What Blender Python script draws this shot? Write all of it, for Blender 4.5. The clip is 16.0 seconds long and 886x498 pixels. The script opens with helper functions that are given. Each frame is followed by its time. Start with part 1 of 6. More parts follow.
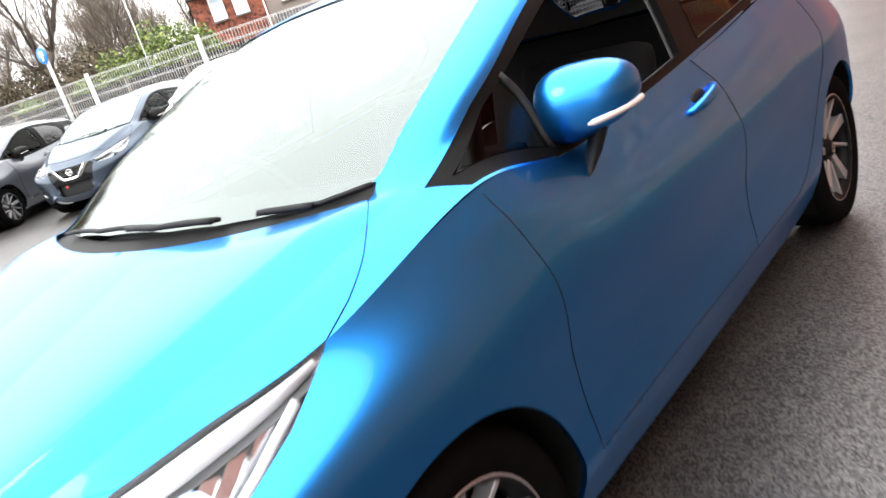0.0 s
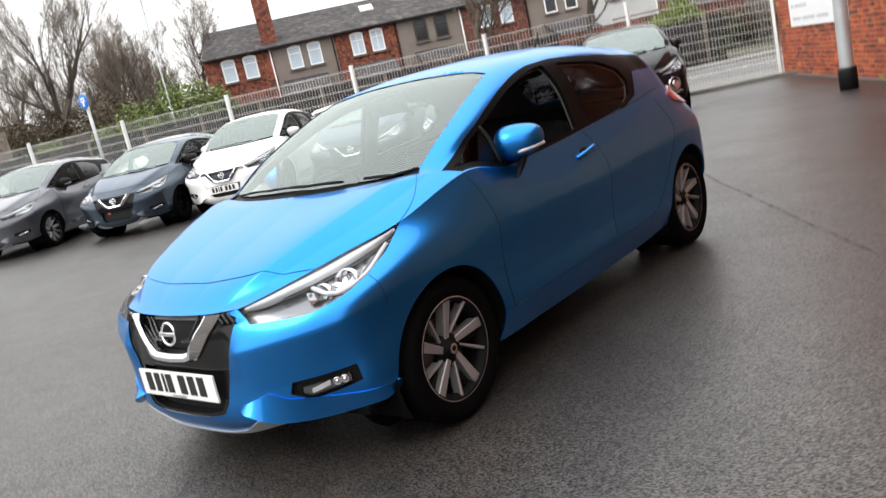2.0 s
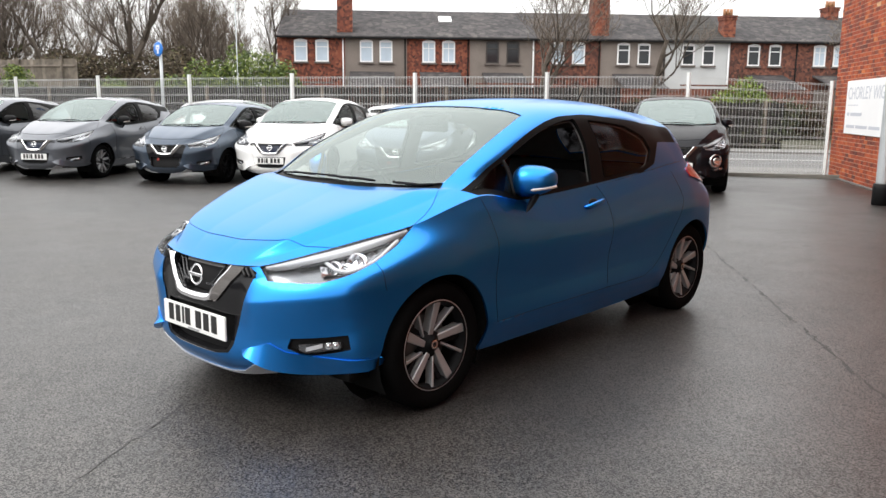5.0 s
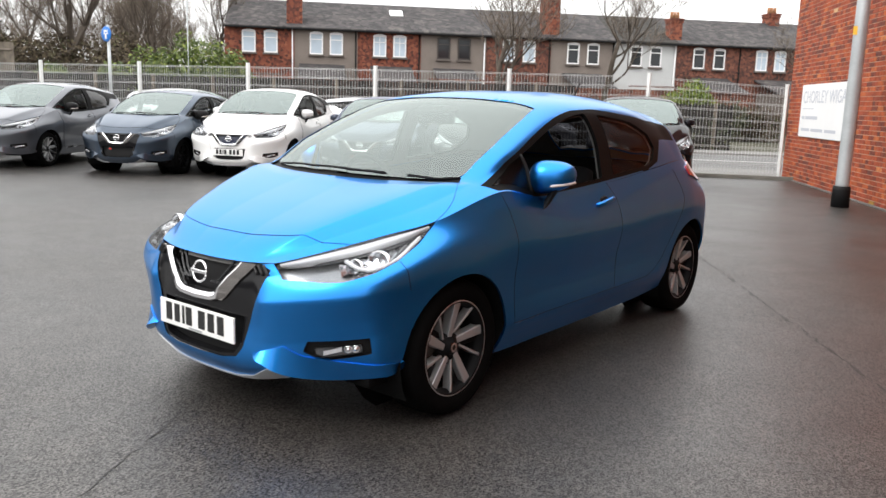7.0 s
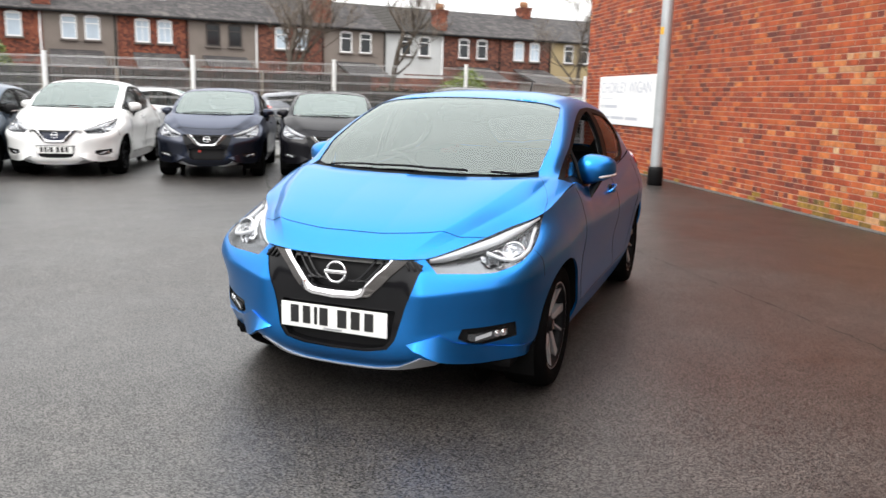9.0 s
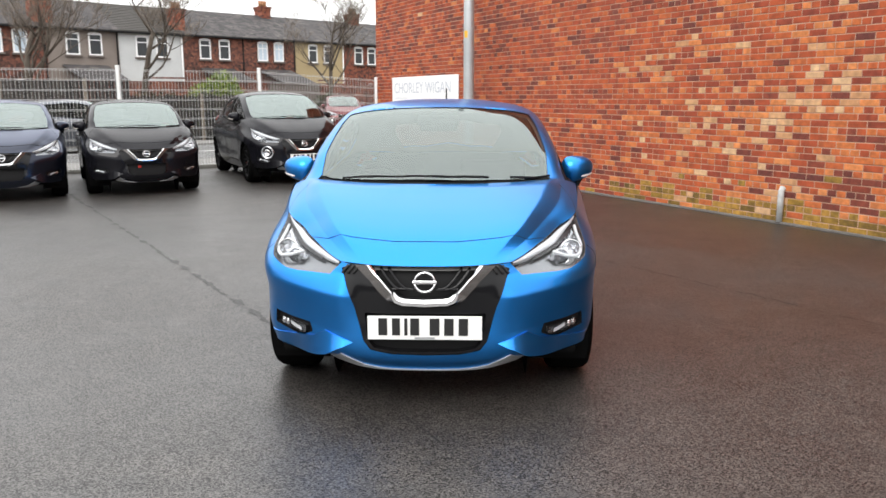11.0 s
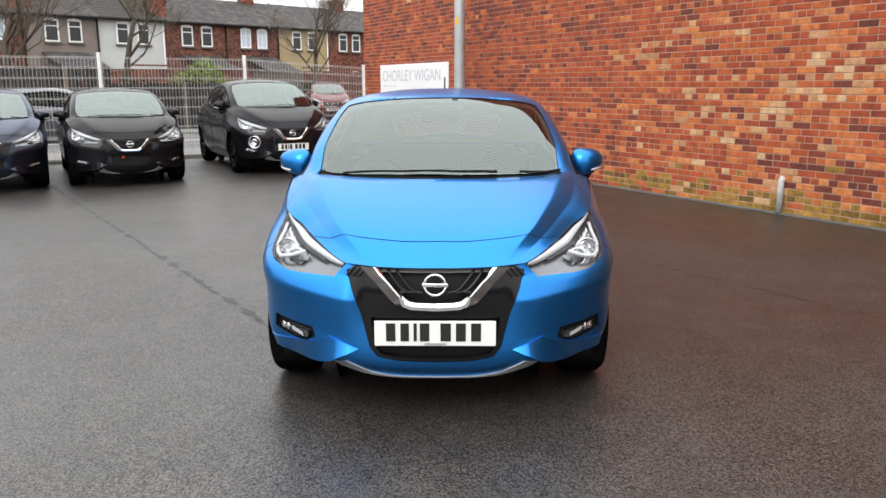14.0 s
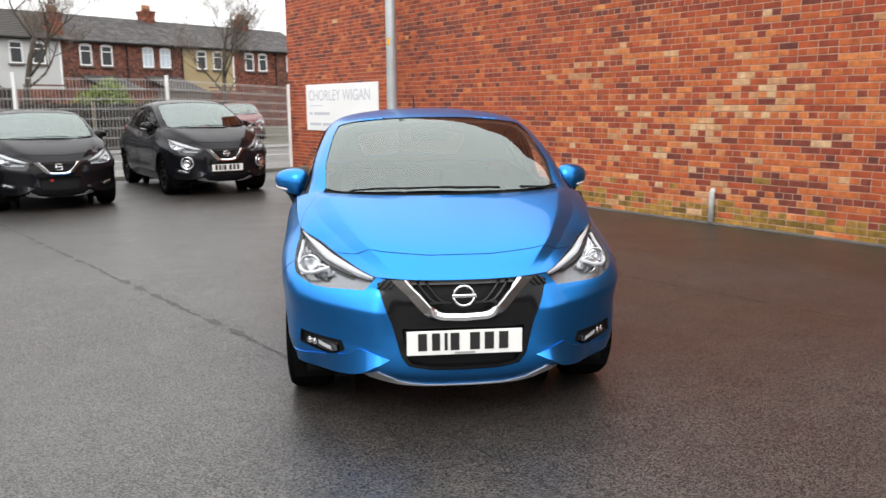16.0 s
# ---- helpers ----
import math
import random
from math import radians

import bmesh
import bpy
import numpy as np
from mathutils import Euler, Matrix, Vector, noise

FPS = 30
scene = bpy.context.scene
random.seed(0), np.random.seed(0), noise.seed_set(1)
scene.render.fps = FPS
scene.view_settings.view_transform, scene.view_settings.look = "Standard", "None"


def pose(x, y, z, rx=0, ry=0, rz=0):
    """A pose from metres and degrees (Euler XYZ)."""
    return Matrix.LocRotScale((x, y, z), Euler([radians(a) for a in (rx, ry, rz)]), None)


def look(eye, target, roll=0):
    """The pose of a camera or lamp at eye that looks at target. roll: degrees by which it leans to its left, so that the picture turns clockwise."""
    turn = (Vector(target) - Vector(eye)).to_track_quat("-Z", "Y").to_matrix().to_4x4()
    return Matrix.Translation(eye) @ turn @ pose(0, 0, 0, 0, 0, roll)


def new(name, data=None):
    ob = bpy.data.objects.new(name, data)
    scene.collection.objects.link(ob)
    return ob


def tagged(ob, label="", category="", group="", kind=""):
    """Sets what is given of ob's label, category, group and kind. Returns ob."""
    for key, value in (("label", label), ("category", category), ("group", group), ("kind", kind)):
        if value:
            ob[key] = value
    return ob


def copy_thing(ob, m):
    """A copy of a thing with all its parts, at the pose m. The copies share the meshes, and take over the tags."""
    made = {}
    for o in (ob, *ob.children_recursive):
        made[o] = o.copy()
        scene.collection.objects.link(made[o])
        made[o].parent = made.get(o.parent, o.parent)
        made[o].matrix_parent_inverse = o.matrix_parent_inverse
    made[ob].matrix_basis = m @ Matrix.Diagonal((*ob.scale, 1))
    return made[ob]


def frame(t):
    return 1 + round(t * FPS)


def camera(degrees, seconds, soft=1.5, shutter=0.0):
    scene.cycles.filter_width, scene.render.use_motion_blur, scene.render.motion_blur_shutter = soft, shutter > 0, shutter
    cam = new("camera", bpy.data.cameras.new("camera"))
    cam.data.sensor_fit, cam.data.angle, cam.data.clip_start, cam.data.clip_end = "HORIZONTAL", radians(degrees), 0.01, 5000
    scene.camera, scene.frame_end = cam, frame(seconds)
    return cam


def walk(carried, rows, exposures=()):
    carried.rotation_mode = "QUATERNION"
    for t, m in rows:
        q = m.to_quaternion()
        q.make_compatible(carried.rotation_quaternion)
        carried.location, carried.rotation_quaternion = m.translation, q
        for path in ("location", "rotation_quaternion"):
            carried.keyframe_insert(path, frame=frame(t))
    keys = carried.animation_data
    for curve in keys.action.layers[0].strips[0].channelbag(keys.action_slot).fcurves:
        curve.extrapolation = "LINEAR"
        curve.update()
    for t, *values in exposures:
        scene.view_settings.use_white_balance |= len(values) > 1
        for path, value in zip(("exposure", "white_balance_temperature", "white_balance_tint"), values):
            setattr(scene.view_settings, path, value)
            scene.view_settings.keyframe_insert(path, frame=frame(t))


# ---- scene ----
cam = camera(58.1, 16.0, shutter=0.5)
PATH = [
    (0, (1.719, -0.790, 1.298), (0.403, 0.605, 0.731), -17.8),
    (0.5, (2.015, -1.217, 1.321), (0.694, 0.19, 0.796), -18.5),
    (1, (2.331, -1.646, 1.337), (1.024, -0.212, 0.851), -19.6),
    (1.5, (2.652, -1.989, 1.338), (1.342, -0.549, 0.878), -18.4),
    (2, (2.856, -2.319, 1.35), (1.58, -0.831, 0.949), -12.7),
    (2.5, (2.986, -2.501, 1.375), (1.707, -1.008, 1.008), -3.6),
    (3, (3.157, -2.548, 1.378), (1.852, -1.071, 1.035), -0.2),
    (5.3, (3.226, -2.608, 1.394), (1.901, -1.152, 1.04), 0.3),
    (5.5, (3.158, -2.57, 1.373), (1.839, -1.108, 1.018), 0.0),
    (6, (3.05, -2.538, 1.37), (1.747, -1.068, 0.996), 0.0),
    (6.5, (2.938, -2.547, 1.371), (1.664, -1.056, 0.979), 0.2),
    (7, (2.839, -2.684, 1.361), (1.624, -1.137, 1.0), 1.7),
    (7.5, (2.693, -2.946, 1.372), (1.539, -1.36, 0.98), 1.2),
    (8, (2.326, -3.225, 1.373), (1.301, -1.55, 0.994), 0.9),
    (8.5, (2.03, -3.512, 1.377), (1.144, -1.756, 1.018), 1.4),
    (9, (1.634, -3.728, 1.391), (0.937, -1.892, 1.016), 1.5),
    (9.5, (1.209, -3.901, 1.41), (0.693, -2.008, 1.022), 1.1),
    (10, (0.805, -4.11, 1.436), (0.501, -2.172, 1.044), 1.1),
    (10.2, (0.646, -4.135, 1.439), (0.409, -2.187, 1.054), 1.1),
    (12.3, (0.021, -4.359, 1.466), (0.048, -2.391, 1.111), -1.3),
    (12.5, (0.022, -4.35, 1.467), (0.051, -2.38, 1.124), -1.0),
    (13, (0.039, -4.292, 1.462), (0.057, -2.326, 1.095), -0.9),
    (13.5, (0.063, -4.165, 1.467), (0.061, -2.199, 1.096), -0.5),
    (14, (0.09, -4.019, 1.464), (0.057, -2.061, 1.062), -0.2),
    (14.5, (0.1, -3.933, 1.466), (0.055, -1.973, 1.07), -0.4),
    (15, (0.068, -3.939, 1.464), (0.049, -1.979, 1.068), -0.5),
    (15.5, (-0.111, -4.077, 1.467), (-0.038, -2.114, 1.093), -0.6),
    (16, (-0.443, -4.16, 1.475), (-0.243, -2.203, 1.116), -0.5),
]
EXPOSURES = [(0, 1.15), (.5, .42), (1, .26), (2, .08), (6, .08), (8.5, .14), (10, .18), (12.5, -.02), (16, -.05)]
walk(cam, [(t, look(eye, target, roll)) for t, eye, target, roll in PATH], EXPOSURES)

# ---- world, sun, exposure ----
world = bpy.data.worlds.new("overcast_sky")
scene.world = world
world.use_nodes = True
wn, wl = world.node_tree.nodes, world.node_tree.links
sky = wn.new("ShaderNodeTexSky")
sky.sky_type = 'NISHITA'
sky.sun_disc = False
sky.sun_elevation = radians(42)
sky.sun_rotation = radians(200)
sky.air_density, sky.dust_density, sky.ozone_density = 1.0, 4.0, 1.0
grey = wn.new("ShaderNodeHueSaturation")
grey.inputs["Saturation"].default_value = 0.15
wl.new(sky.outputs[0], grey.inputs["Color"])
# an even cloud layer, three times as bright overhead as at the horizon
up = wn.new("ShaderNodeTexCoord")
split = wn.new("ShaderNodeSeparateXYZ")
wl.new(up.outputs["Generated"], split.inputs[0])
cloud = wn.new("ShaderNodeMapRange")
cloud.inputs["From Min"].default_value, cloud.inputs["From Max"].default_value = 0.0, 1.0
cloud.inputs["To Min"].default_value, cloud.inputs["To Max"].default_value = 13.0, 32.0
wl.new(split.outputs["Z"], cloud.inputs["Value"])
veil = wn.new("ShaderNodeMix")
veil.data_type = 'RGBA'
veil.inputs["Factor"].default_value = 0.85
wl.new(grey.outputs[0], veil.inputs["A"])
wl.new(cloud.outputs[0], veil.inputs["B"])
wl.new(veil.outputs["Result"], wn["Background"].inputs["Color"])
wn["Background"].inputs["Strength"].default_value = 0.105
SUN = new("sun", bpy.data.lights.new("sun", 'SUN'))
SUN.data.energy, SUN.data.angle, SUN.data.color = 1.5, radians(30), (1.0, 0.97, 0.93)
SUN.matrix_world = look((-8, -22, 22), (0, 0, 0))


# ---- materials ----
def mat(name, color, rough=0.5, metal=0.0, coat=0.0, spec=0.5, var=0.0, scale=6.0, fine=0.0, fine_scale=120.0,
        bump=0.0, bump_scale=80.0, rand=0.0, island=False, rough_var=0.0):
    """A principled material: colour varied by noise at two scales, by piece, with bump and uneven gloss."""
    m = bpy.data.materials.new(name)
    m.use_nodes = True
    n, l = m.node_tree.nodes, m.node_tree.links
    b = n["Principled BSDF"]
    b.inputs["Base Color"].default_value = (*color, 1)
    b.inputs["Roughness"].default_value = rough
    b.inputs["Metallic"].default_value = metal
    b.inputs["Coat Weight"].default_value = coat
    b.inputs["Coat Roughness"].default_value = 0.03
    b.inputs["Specular IOR Level"].default_value = spec
    if not (var or fine or bump or rand or rough_var):
        return m
    co = n.new("ShaderNodeTexCoord")
    geo = n.new("ShaderNodeNewGeometry")
    last = None

    def mul(fac_socket, amount, prev):
        """Multiplies the colour by 1 - amount .. 1 + amount."""
        r = n.new("ShaderNodeMapRange")
        r.inputs["To Min"].default_value, r.inputs["To Max"].default_value = 1 - amount, 1 + amount
        l.new(fac_socket, r.inputs["Value"])
        v = n.new("ShaderNodeVectorMath")
        v.operation = 'SCALE'
        if prev is None:
            v.inputs[0].default_value = color
        else:
            l.new(prev, v.inputs[0])
        l.new(r.outputs[0], v.inputs["Scale"])
        return v.outputs[0]

    def noise_tex(s, detail=4):
        t = n.new("ShaderNodeTexNoise")
        t.inputs["Scale"].default_value, t.inputs["Detail"].default_value = s, detail
        l.new(geo.outputs["Position"], t.inputs["Vector"])
        return t.outputs["Fac"]

    if var:
        big = noise_tex(scale)
        last = mul(big, var * 1.6, last)
    if fine:
        last = mul(noise_tex(fine_scale, 2), fine * 1.6, last)
    if rand:
        if island:
            src = geo.outputs["Random Per Island"]
        else:
            src = n.new("ShaderNodeObjectInfo").outputs["Random"]
        last = mul(src, rand, last)
    if last is not None:
        l.new(last, b.inputs["Base Color"])
    if bump:
        bp = n.new("ShaderNodeBump")
        bp.inputs["Strength"].default_value, bp.inputs["Distance"].default_value = bump, 0.01
        l.new(noise_tex(bump_scale, 3), bp.inputs["Height"])
        l.new(bp.outputs[0], b.inputs["Normal"])
    if rough_var:
        r = n.new("ShaderNodeMapRange")
        r.inputs["From Min"].default_value, r.inputs["From Max"].default_value = 0.35, 0.65
        r.inputs["To Min"].default_value, r.inputs["To Max"].default_value = rough - rough_var, rough + rough_var
        l.new(noise_tex(scale * 0.7, 5), r.inputs["Value"])
        l.new(r.outputs[0], b.inputs["Roughness"])
    return m


def paint(name, color, metal=0.55, rough=0.32, coat=1.0, spec=0.5):
    """Metallic car paint under clear coat."""
    m = mat(name, color, rough=rough, metal=metal, coat=coat, spec=spec, fine=0.06, fine_scale=900, var=0.02, scale=3)
    # flakes lie under the clear coat, so they don't whiten at the edges
    m.node_tree.nodes["Principled BSDF"].inputs["Specular Tint"].default_value = (*[.35 + .65 * c / max(color) for c in color], 1)
    return m


def glass(name, tint, ior=1.5, sheen=(1, 1, 1)):
    m = bpy.data.materials.new(name)
    m.use_nodes = True
    n, l = m.node_tree.nodes, m.node_tree.links
    n.remove(n["Principled BSDF"])
    t, g, f, x = (n.new("ShaderNodeBsdfTransparent"), n.new("ShaderNodeBsdfGlossy"), n.new("ShaderNodeFresnel"), n.new("ShaderNodeMixShader"))
    t.inputs[0].default_value = (*tint, 1)
    g.inputs["Roughness"].default_value = 0.01
    g.inputs["Color"].default_value = (*sheen, 1)
    f.inputs["IOR"].default_value = ior
    l.new(f.outputs[0], x.inputs[0])
    l.new(t.outputs[0], x.inputs[1])
    l.new(g.outputs[0], x.inputs[2])
    l.new(x.outputs[0], n["Material Output"].inputs["Surface"])
    return m


def asphalt_material():
    """Damp tarmac: fine stone grain, worn patches, old joints and an uneven wet sheen."""
    m = bpy.data.materials.new("damp_asphalt")
    m.use_nodes = True
    n, l = m.node_tree.nodes, m.node_tree.links
    b = n["Principled BSDF"]
    geo = n.new("ShaderNodeNewGeometry")

    def tex(kind, s, **kw):
        t = n.new(kind)
        t.inputs["Scale"].default_value = s
        for k, v in kw.items():
            t.inputs[k].default_value = v
        l.new(geo.outputs["Position"], t.inputs["Vector"])
        return t

    big = tex("ShaderNodeTexNoise", 0.35, Detail=5.0, Roughness=0.6)
    mid = tex("ShaderNodeTexNoise", 5.0, Detail=6.0, Roughness=0.65)
    grain = tex("ShaderNodeTexVoronoi", 170.0)
    stone = tex("ShaderNodeTexNoise", 130.0, Detail=3.0, Roughness=0.75)
    ramp = n.new("ShaderNodeValToRGB")
    e = ramp.color_ramp.elements
    e[0].position, e[0].color = 0.30, (0.0125, 0.0115, 0.0107, 1)
    e[1].position, e[1].color = 0.72, (0.0315, 0.0284, 0.0258, 1)
    l.new(mid.outputs["Fac"], ramp.inputs[0])
    tint = n.new("ShaderNodeMix")
    tint.data_type, tint.blend_type = 'RGBA', 'MULTIPLY'
    tint.inputs["Factor"].default_value = 1.0
    r2 = n.new("ShaderNodeValToRGB")
    f = r2.color_ramp.elements
    f[0].position, f[0].color = 0.35, (0.84, 0.84, 0.85, 1)
    f[1].position, f[1].color = 0.65, (1.10, 1.08, 1.06, 1)
    l.new(big.outputs["Fac"], r2.inputs[0])
    l.new(ramp.outputs[0], tint.inputs["A"])
    l.new(r2.outputs[0], tint.inputs["B"])
    chips = n.new("ShaderNodeMix")
    chips.data_type, chips.blend_type = 'RGBA', 'MULTIPLY'
    chips.inputs["Factor"].default_value = 1.0
    r3 = n.new("ShaderNodeValToRGB")
    h = r3.color_ramp.elements
    h[0].position, h[0].color = 0.42, (0.36, 0.36, 0.36, 1)
    h[1].position, h[1].color = 0.70, (2.9, 2.84, 2.78, 1)
    # single stones that stand out, lighter or darker
    cell = n.new("ShaderNodeSeparateColor")
    l.new(grain.outputs["Color"], cell.inputs[0])
    blend = n.new("ShaderNodeMix")
    blend.inputs["Factor"].default_value = 0.42
    l.new(stone.outputs["Fac"], blend.inputs["A"])
    l.new(cell.outputs[0], blend.inputs["B"])
    l.new(blend.outputs["Result"], r3.inputs[0])
    l.new(tint.outputs["Result"], chips.inputs["A"])
    l.new(r3.outputs[0], chips.inputs["B"])
    l.new(chips.outputs["Result"], b.inputs["Base Color"])
    wet = n.new("ShaderNodeMapRange")
    wet.inputs["From Min"].default_value, wet.inputs["From Max"].default_value = 0.38, 0.62
    wet.inputs["To Min"].default_value, wet.inputs["To Max"].default_value = 0.32, 0.46
    l.new(big.outputs["Fac"], wet.inputs["Value"])
    l.new(wet.outputs[0], b.inputs["Roughness"])
    shine = n.new("ShaderNodeMapRange")
    shine.inputs["From Min"].default_value, shine.inputs["From Max"].default_value = 0.36, 0.66
    shine.inputs["To Min"].default_value, shine.inputs["To Max"].default_value = 0.22, 1.0
    l.new(blend.outputs["Result"], shine.inputs["Value"])
    l.new(shine.outputs[0], b.inputs["Specular IOR Level"])
    b.inputs["IOR"].default_value = 1.62
    bp = n.new("ShaderNodeBump")
    bp.inputs["Strength"].default_value, bp.inputs["Distance"].default_value = 0.42, 0.004
    l.new(blend.outputs["Result"], bp.inputs["Height"])
    l.new(bp.outputs[0], b.inputs["Normal"])
    return m


def ramp_material(name, stops, rough=0.85, island=True, var=0.25, scale=14.0, bump=0.5, bump_scale=150.0):
    """Pieces whose colour is drawn by chance from a ramp, with blotches and rough relief."""
    m = bpy.data.materials.new(name)
    m.use_nodes = True
    n, l = m.node_tree.nodes, m.node_tree.links
    b = n["Principled BSDF"]
    geo = n.new("ShaderNodeNewGeometry")
    src = geo.outputs["Random Per Island"] if island else n.new("ShaderNodeObjectInfo").outputs["Random"]
    r = n.new("ShaderNodeValToRGB")
    el = r.color_ramp.elements
    while len(el) < len(stops):
        el.new(0.5)
    for k, (p, c) in enumerate(stops):
        el[k].position, el[k].color = p, (*c, 1)
    l.new(src, r.inputs[0])
    t = n.new("ShaderNodeTexNoise")
    t.inputs["Scale"].default_value, t.inputs["Detail"].default_value = scale, 6
    l.new(geo.outputs["Position"], t.inputs["Vector"])
    mr = n.new("ShaderNodeMapRange")
    mr.inputs["From Min"].default_value, mr.inputs["From Max"].default_value = 0.3, 0.7
    mr.inputs["To Min"].default_value, mr.inputs["To Max"].default_value = 1 - var, 1 + var
    l.new(t.outputs["Fac"], mr.inputs["Value"])
    v = n.new("ShaderNodeVectorMath")
    v.operation = 'SCALE'
    l.new(r.outputs[0], v.inputs[0])
    l.new(mr.outputs[0], v.inputs["Scale"])
    l.new(v.outputs[0], b.inputs["Base Color"])
    b.inputs["Roughness"].default_value = rough
    t2 = n.new("ShaderNodeTexNoise")
    t2.inputs["Scale"].default_value, t2.inputs["Detail"].default_value = bump_scale, 3
    l.new(geo.outputs["Position"], t2.inputs["Vector"])
    bp = n.new("ShaderNodeBump")
    bp.inputs["Strength"].default_value, bp.inputs["Distance"].default_value = bump, 0.006
    l.new(t2.outputs["Fac"], bp.inputs["Height"])
    l.new(bp.outputs[0], b.inputs["Normal"])
    return m


BLUE = paint("bright_blue_metallic_paint", (0.014, 0.205, 0.61), metal=1.0, rough=0.33, coat=.42)
NAVY = paint("slate_blue_metallic_paint", (0.026, 0.038, 0.056), metal=0.6, coat=.7)
INK = paint("deep_navy_metallic_paint", (0.007, 0.0095, 0.018), metal=0.6, coat=.5)
BLACK = paint("black_metallic_paint", (0.006, 0.006, 0.008), metal=0.0, rough=0.25, coat=.34, spec=.03)
BLUE.node_tree.nodes["Principled BSDF"].inputs["Specular Tint"].default_value = (.8, .95, 1, 1)
GUN = paint("gunmetal_grey_metallic_paint", (0.078, 0.083, 0.095), metal=0.6)
WHITE = paint("white_paint", (0.78, 0.78, 0.77), metal=0.0, rough=0.4)
SILVER = paint("silver_metallic_paint", (0.45, 0.46, 0.47), metal=0.6)
RED = paint("dark_red_paint", (0.085, 0.010, 0.012), metal=0.3, coat=.6)
PIANO = mat("gloss_black_plastic", (0.006, 0.006, 0.007), rough=0.12, spec=.3)
SATIN = mat("satin_black_trim", (0.004, 0.004, 0.004), rough=0.45, spec=.04)
TRIM = mat("matt_black_plastic", (0.007, 0.007, 0.0075), rough=0.6, spec=.18, fine=0.1, fine_scale=300)
RUBBER = mat("black_rubber", (0.0035, 0.0034, 0.0034), rough=0.85, spec=.012, var=0.2, scale=20, bump=0.2, bump_scale=200)
CLOTH = mat("charcoal_cloth", (0.010, 0.010, 0.011), rough=0.9, spec=.1, fine=0.2, fine_scale=400)
LINING = mat("dark_lining", (0.004, 0.004, 0.004), rough=0.9, spec=.05, var=0.1)
HEADLINING = mat("grey_lining", (0.15, 0.15, 0.147), rough=0.95, var=0.1)
CHROME = mat("bright_chrome", (0.82, 0.82, 0.83), rough=0.12, metal=1.0)
ALLOY = mat("machined_alloy", (0.36, 0.36, 0.365), rough=0.34, metal=0.6, fine=0.08, fine_scale=250)
DARKALLOY = mat("dark_painted_alloy", (0.006, 0.006, 0.0065), rough=0.45, spec=.06)
DISC = mat("worn_brake_disc", (0.07, 0.068, 0.066), rough=0.45, metal=0.6, var=.15, scale=30)
REFLECTOR = mat("lamp_reflector", (0.52, 0.53, 0.55), rough=0.16, metal=0.95)
DARKCHROME = mat("smoked_chrome", (0.42, 0.40, 0.39), rough=0.22, metal=1.0)
LAMPDARK = mat("lamp_bezel", (0.025, 0.025, 0.028), rough=0.3)
LAMPGREY = mat("lamp_housing", (0.22, 0.225, 0.235), rough=0.25, metal=0.8)
LEDWHITE = mat("clear_white_light_guide", (0.62, 0.63, 0.65), rough=0.2)
SKID = mat("silver_painted_plastic", (0.36, 0.37, 0.38), rough=0.4, metal=0.3)
PLATE = mat("white_number_plate", (0.78, 0.78, 0.76), rough=0.35)
INKBAR = mat("black_print", (0.012, 0.012, 0.012), rough=0.5)
REDLENS = mat("red_lamp_lens", (0.30, 0.02, 0.012), rough=0.12, coat=1.0)
AMBER = mat("pale_indicator_lens", (0.50, 0.45, 0.42), rough=0.15, coat=1.0)
WSGLASS = glass("windscreen_glass", (0.84, 0.90, 0.87), 2.08, (.90, 1.0, .97))
PARKGLASS = glass("parked_windscreen_glass", (0.62, 0.70, 0.68), 2.45, (.88, 1.0, .97))
SIDEGLASS = glass("side_glass", (0.78, 0.82, 0.80), 1.12)
DARKGLASS = glass("dark_tinted_glass", (0.12, 0.12, 0.13), 1.5)
LENS = glass("lamp_lens", (0.93, 0.94, 0.95), 1.18)
ASPHALT = asphalt_material()
WIREGREY = mat("grey_mesh_wire", (0.50, 0.51, 0.505), rough=0.5, var=0.08, scale=3)
GALV = mat("galvanised_steel", (0.40, 0.42, 0.43), rough=0.45, metal=0.35, var=0.12, scale=5, fine=0.08, fine_scale=60)
FENCEGREY = mat("pale_grey_powder_coat", (0.72, 0.73, 0.72), rough=0.5, var=0.08, scale=3)


# ---- building helpers ----
def link(name, verts, faces, material, parent=None, label="", smooth=True):
    me = bpy.data.meshes.new(name)
    me.from_pydata([tuple(v) for v in verts], [], faces)
    me.materials.append(material)
    if smooth:
        me.polygons.foreach_set("use_smooth", [True] * len(me.polygons))
    me.update()
    ob = new(name, me)
    ob.parent = parent
    if label:
        tagged(ob, label)
    return ob


def part(name, bm, material, parent, label="", smooth=False):
    me = bpy.data.meshes.new(name)
    bmesh.ops.recalc_face_normals(bm, faces=bm.faces)
    if smooth:
        for f in bm.faces:
            f.smooth = True
    bm.to_mesh(me)
    bm.free()
    me.materials.append(material)
    ob = new(name, me)
    ob.parent = parent
    if label:
        tagged(ob, label)
    return ob


def thing(name, m, label, category, group="", kind=""):
    e = new(name)
    e.matrix_world = m
    e.empty_display_size = 0.1
    return tagged(e, label, category, group, kind)


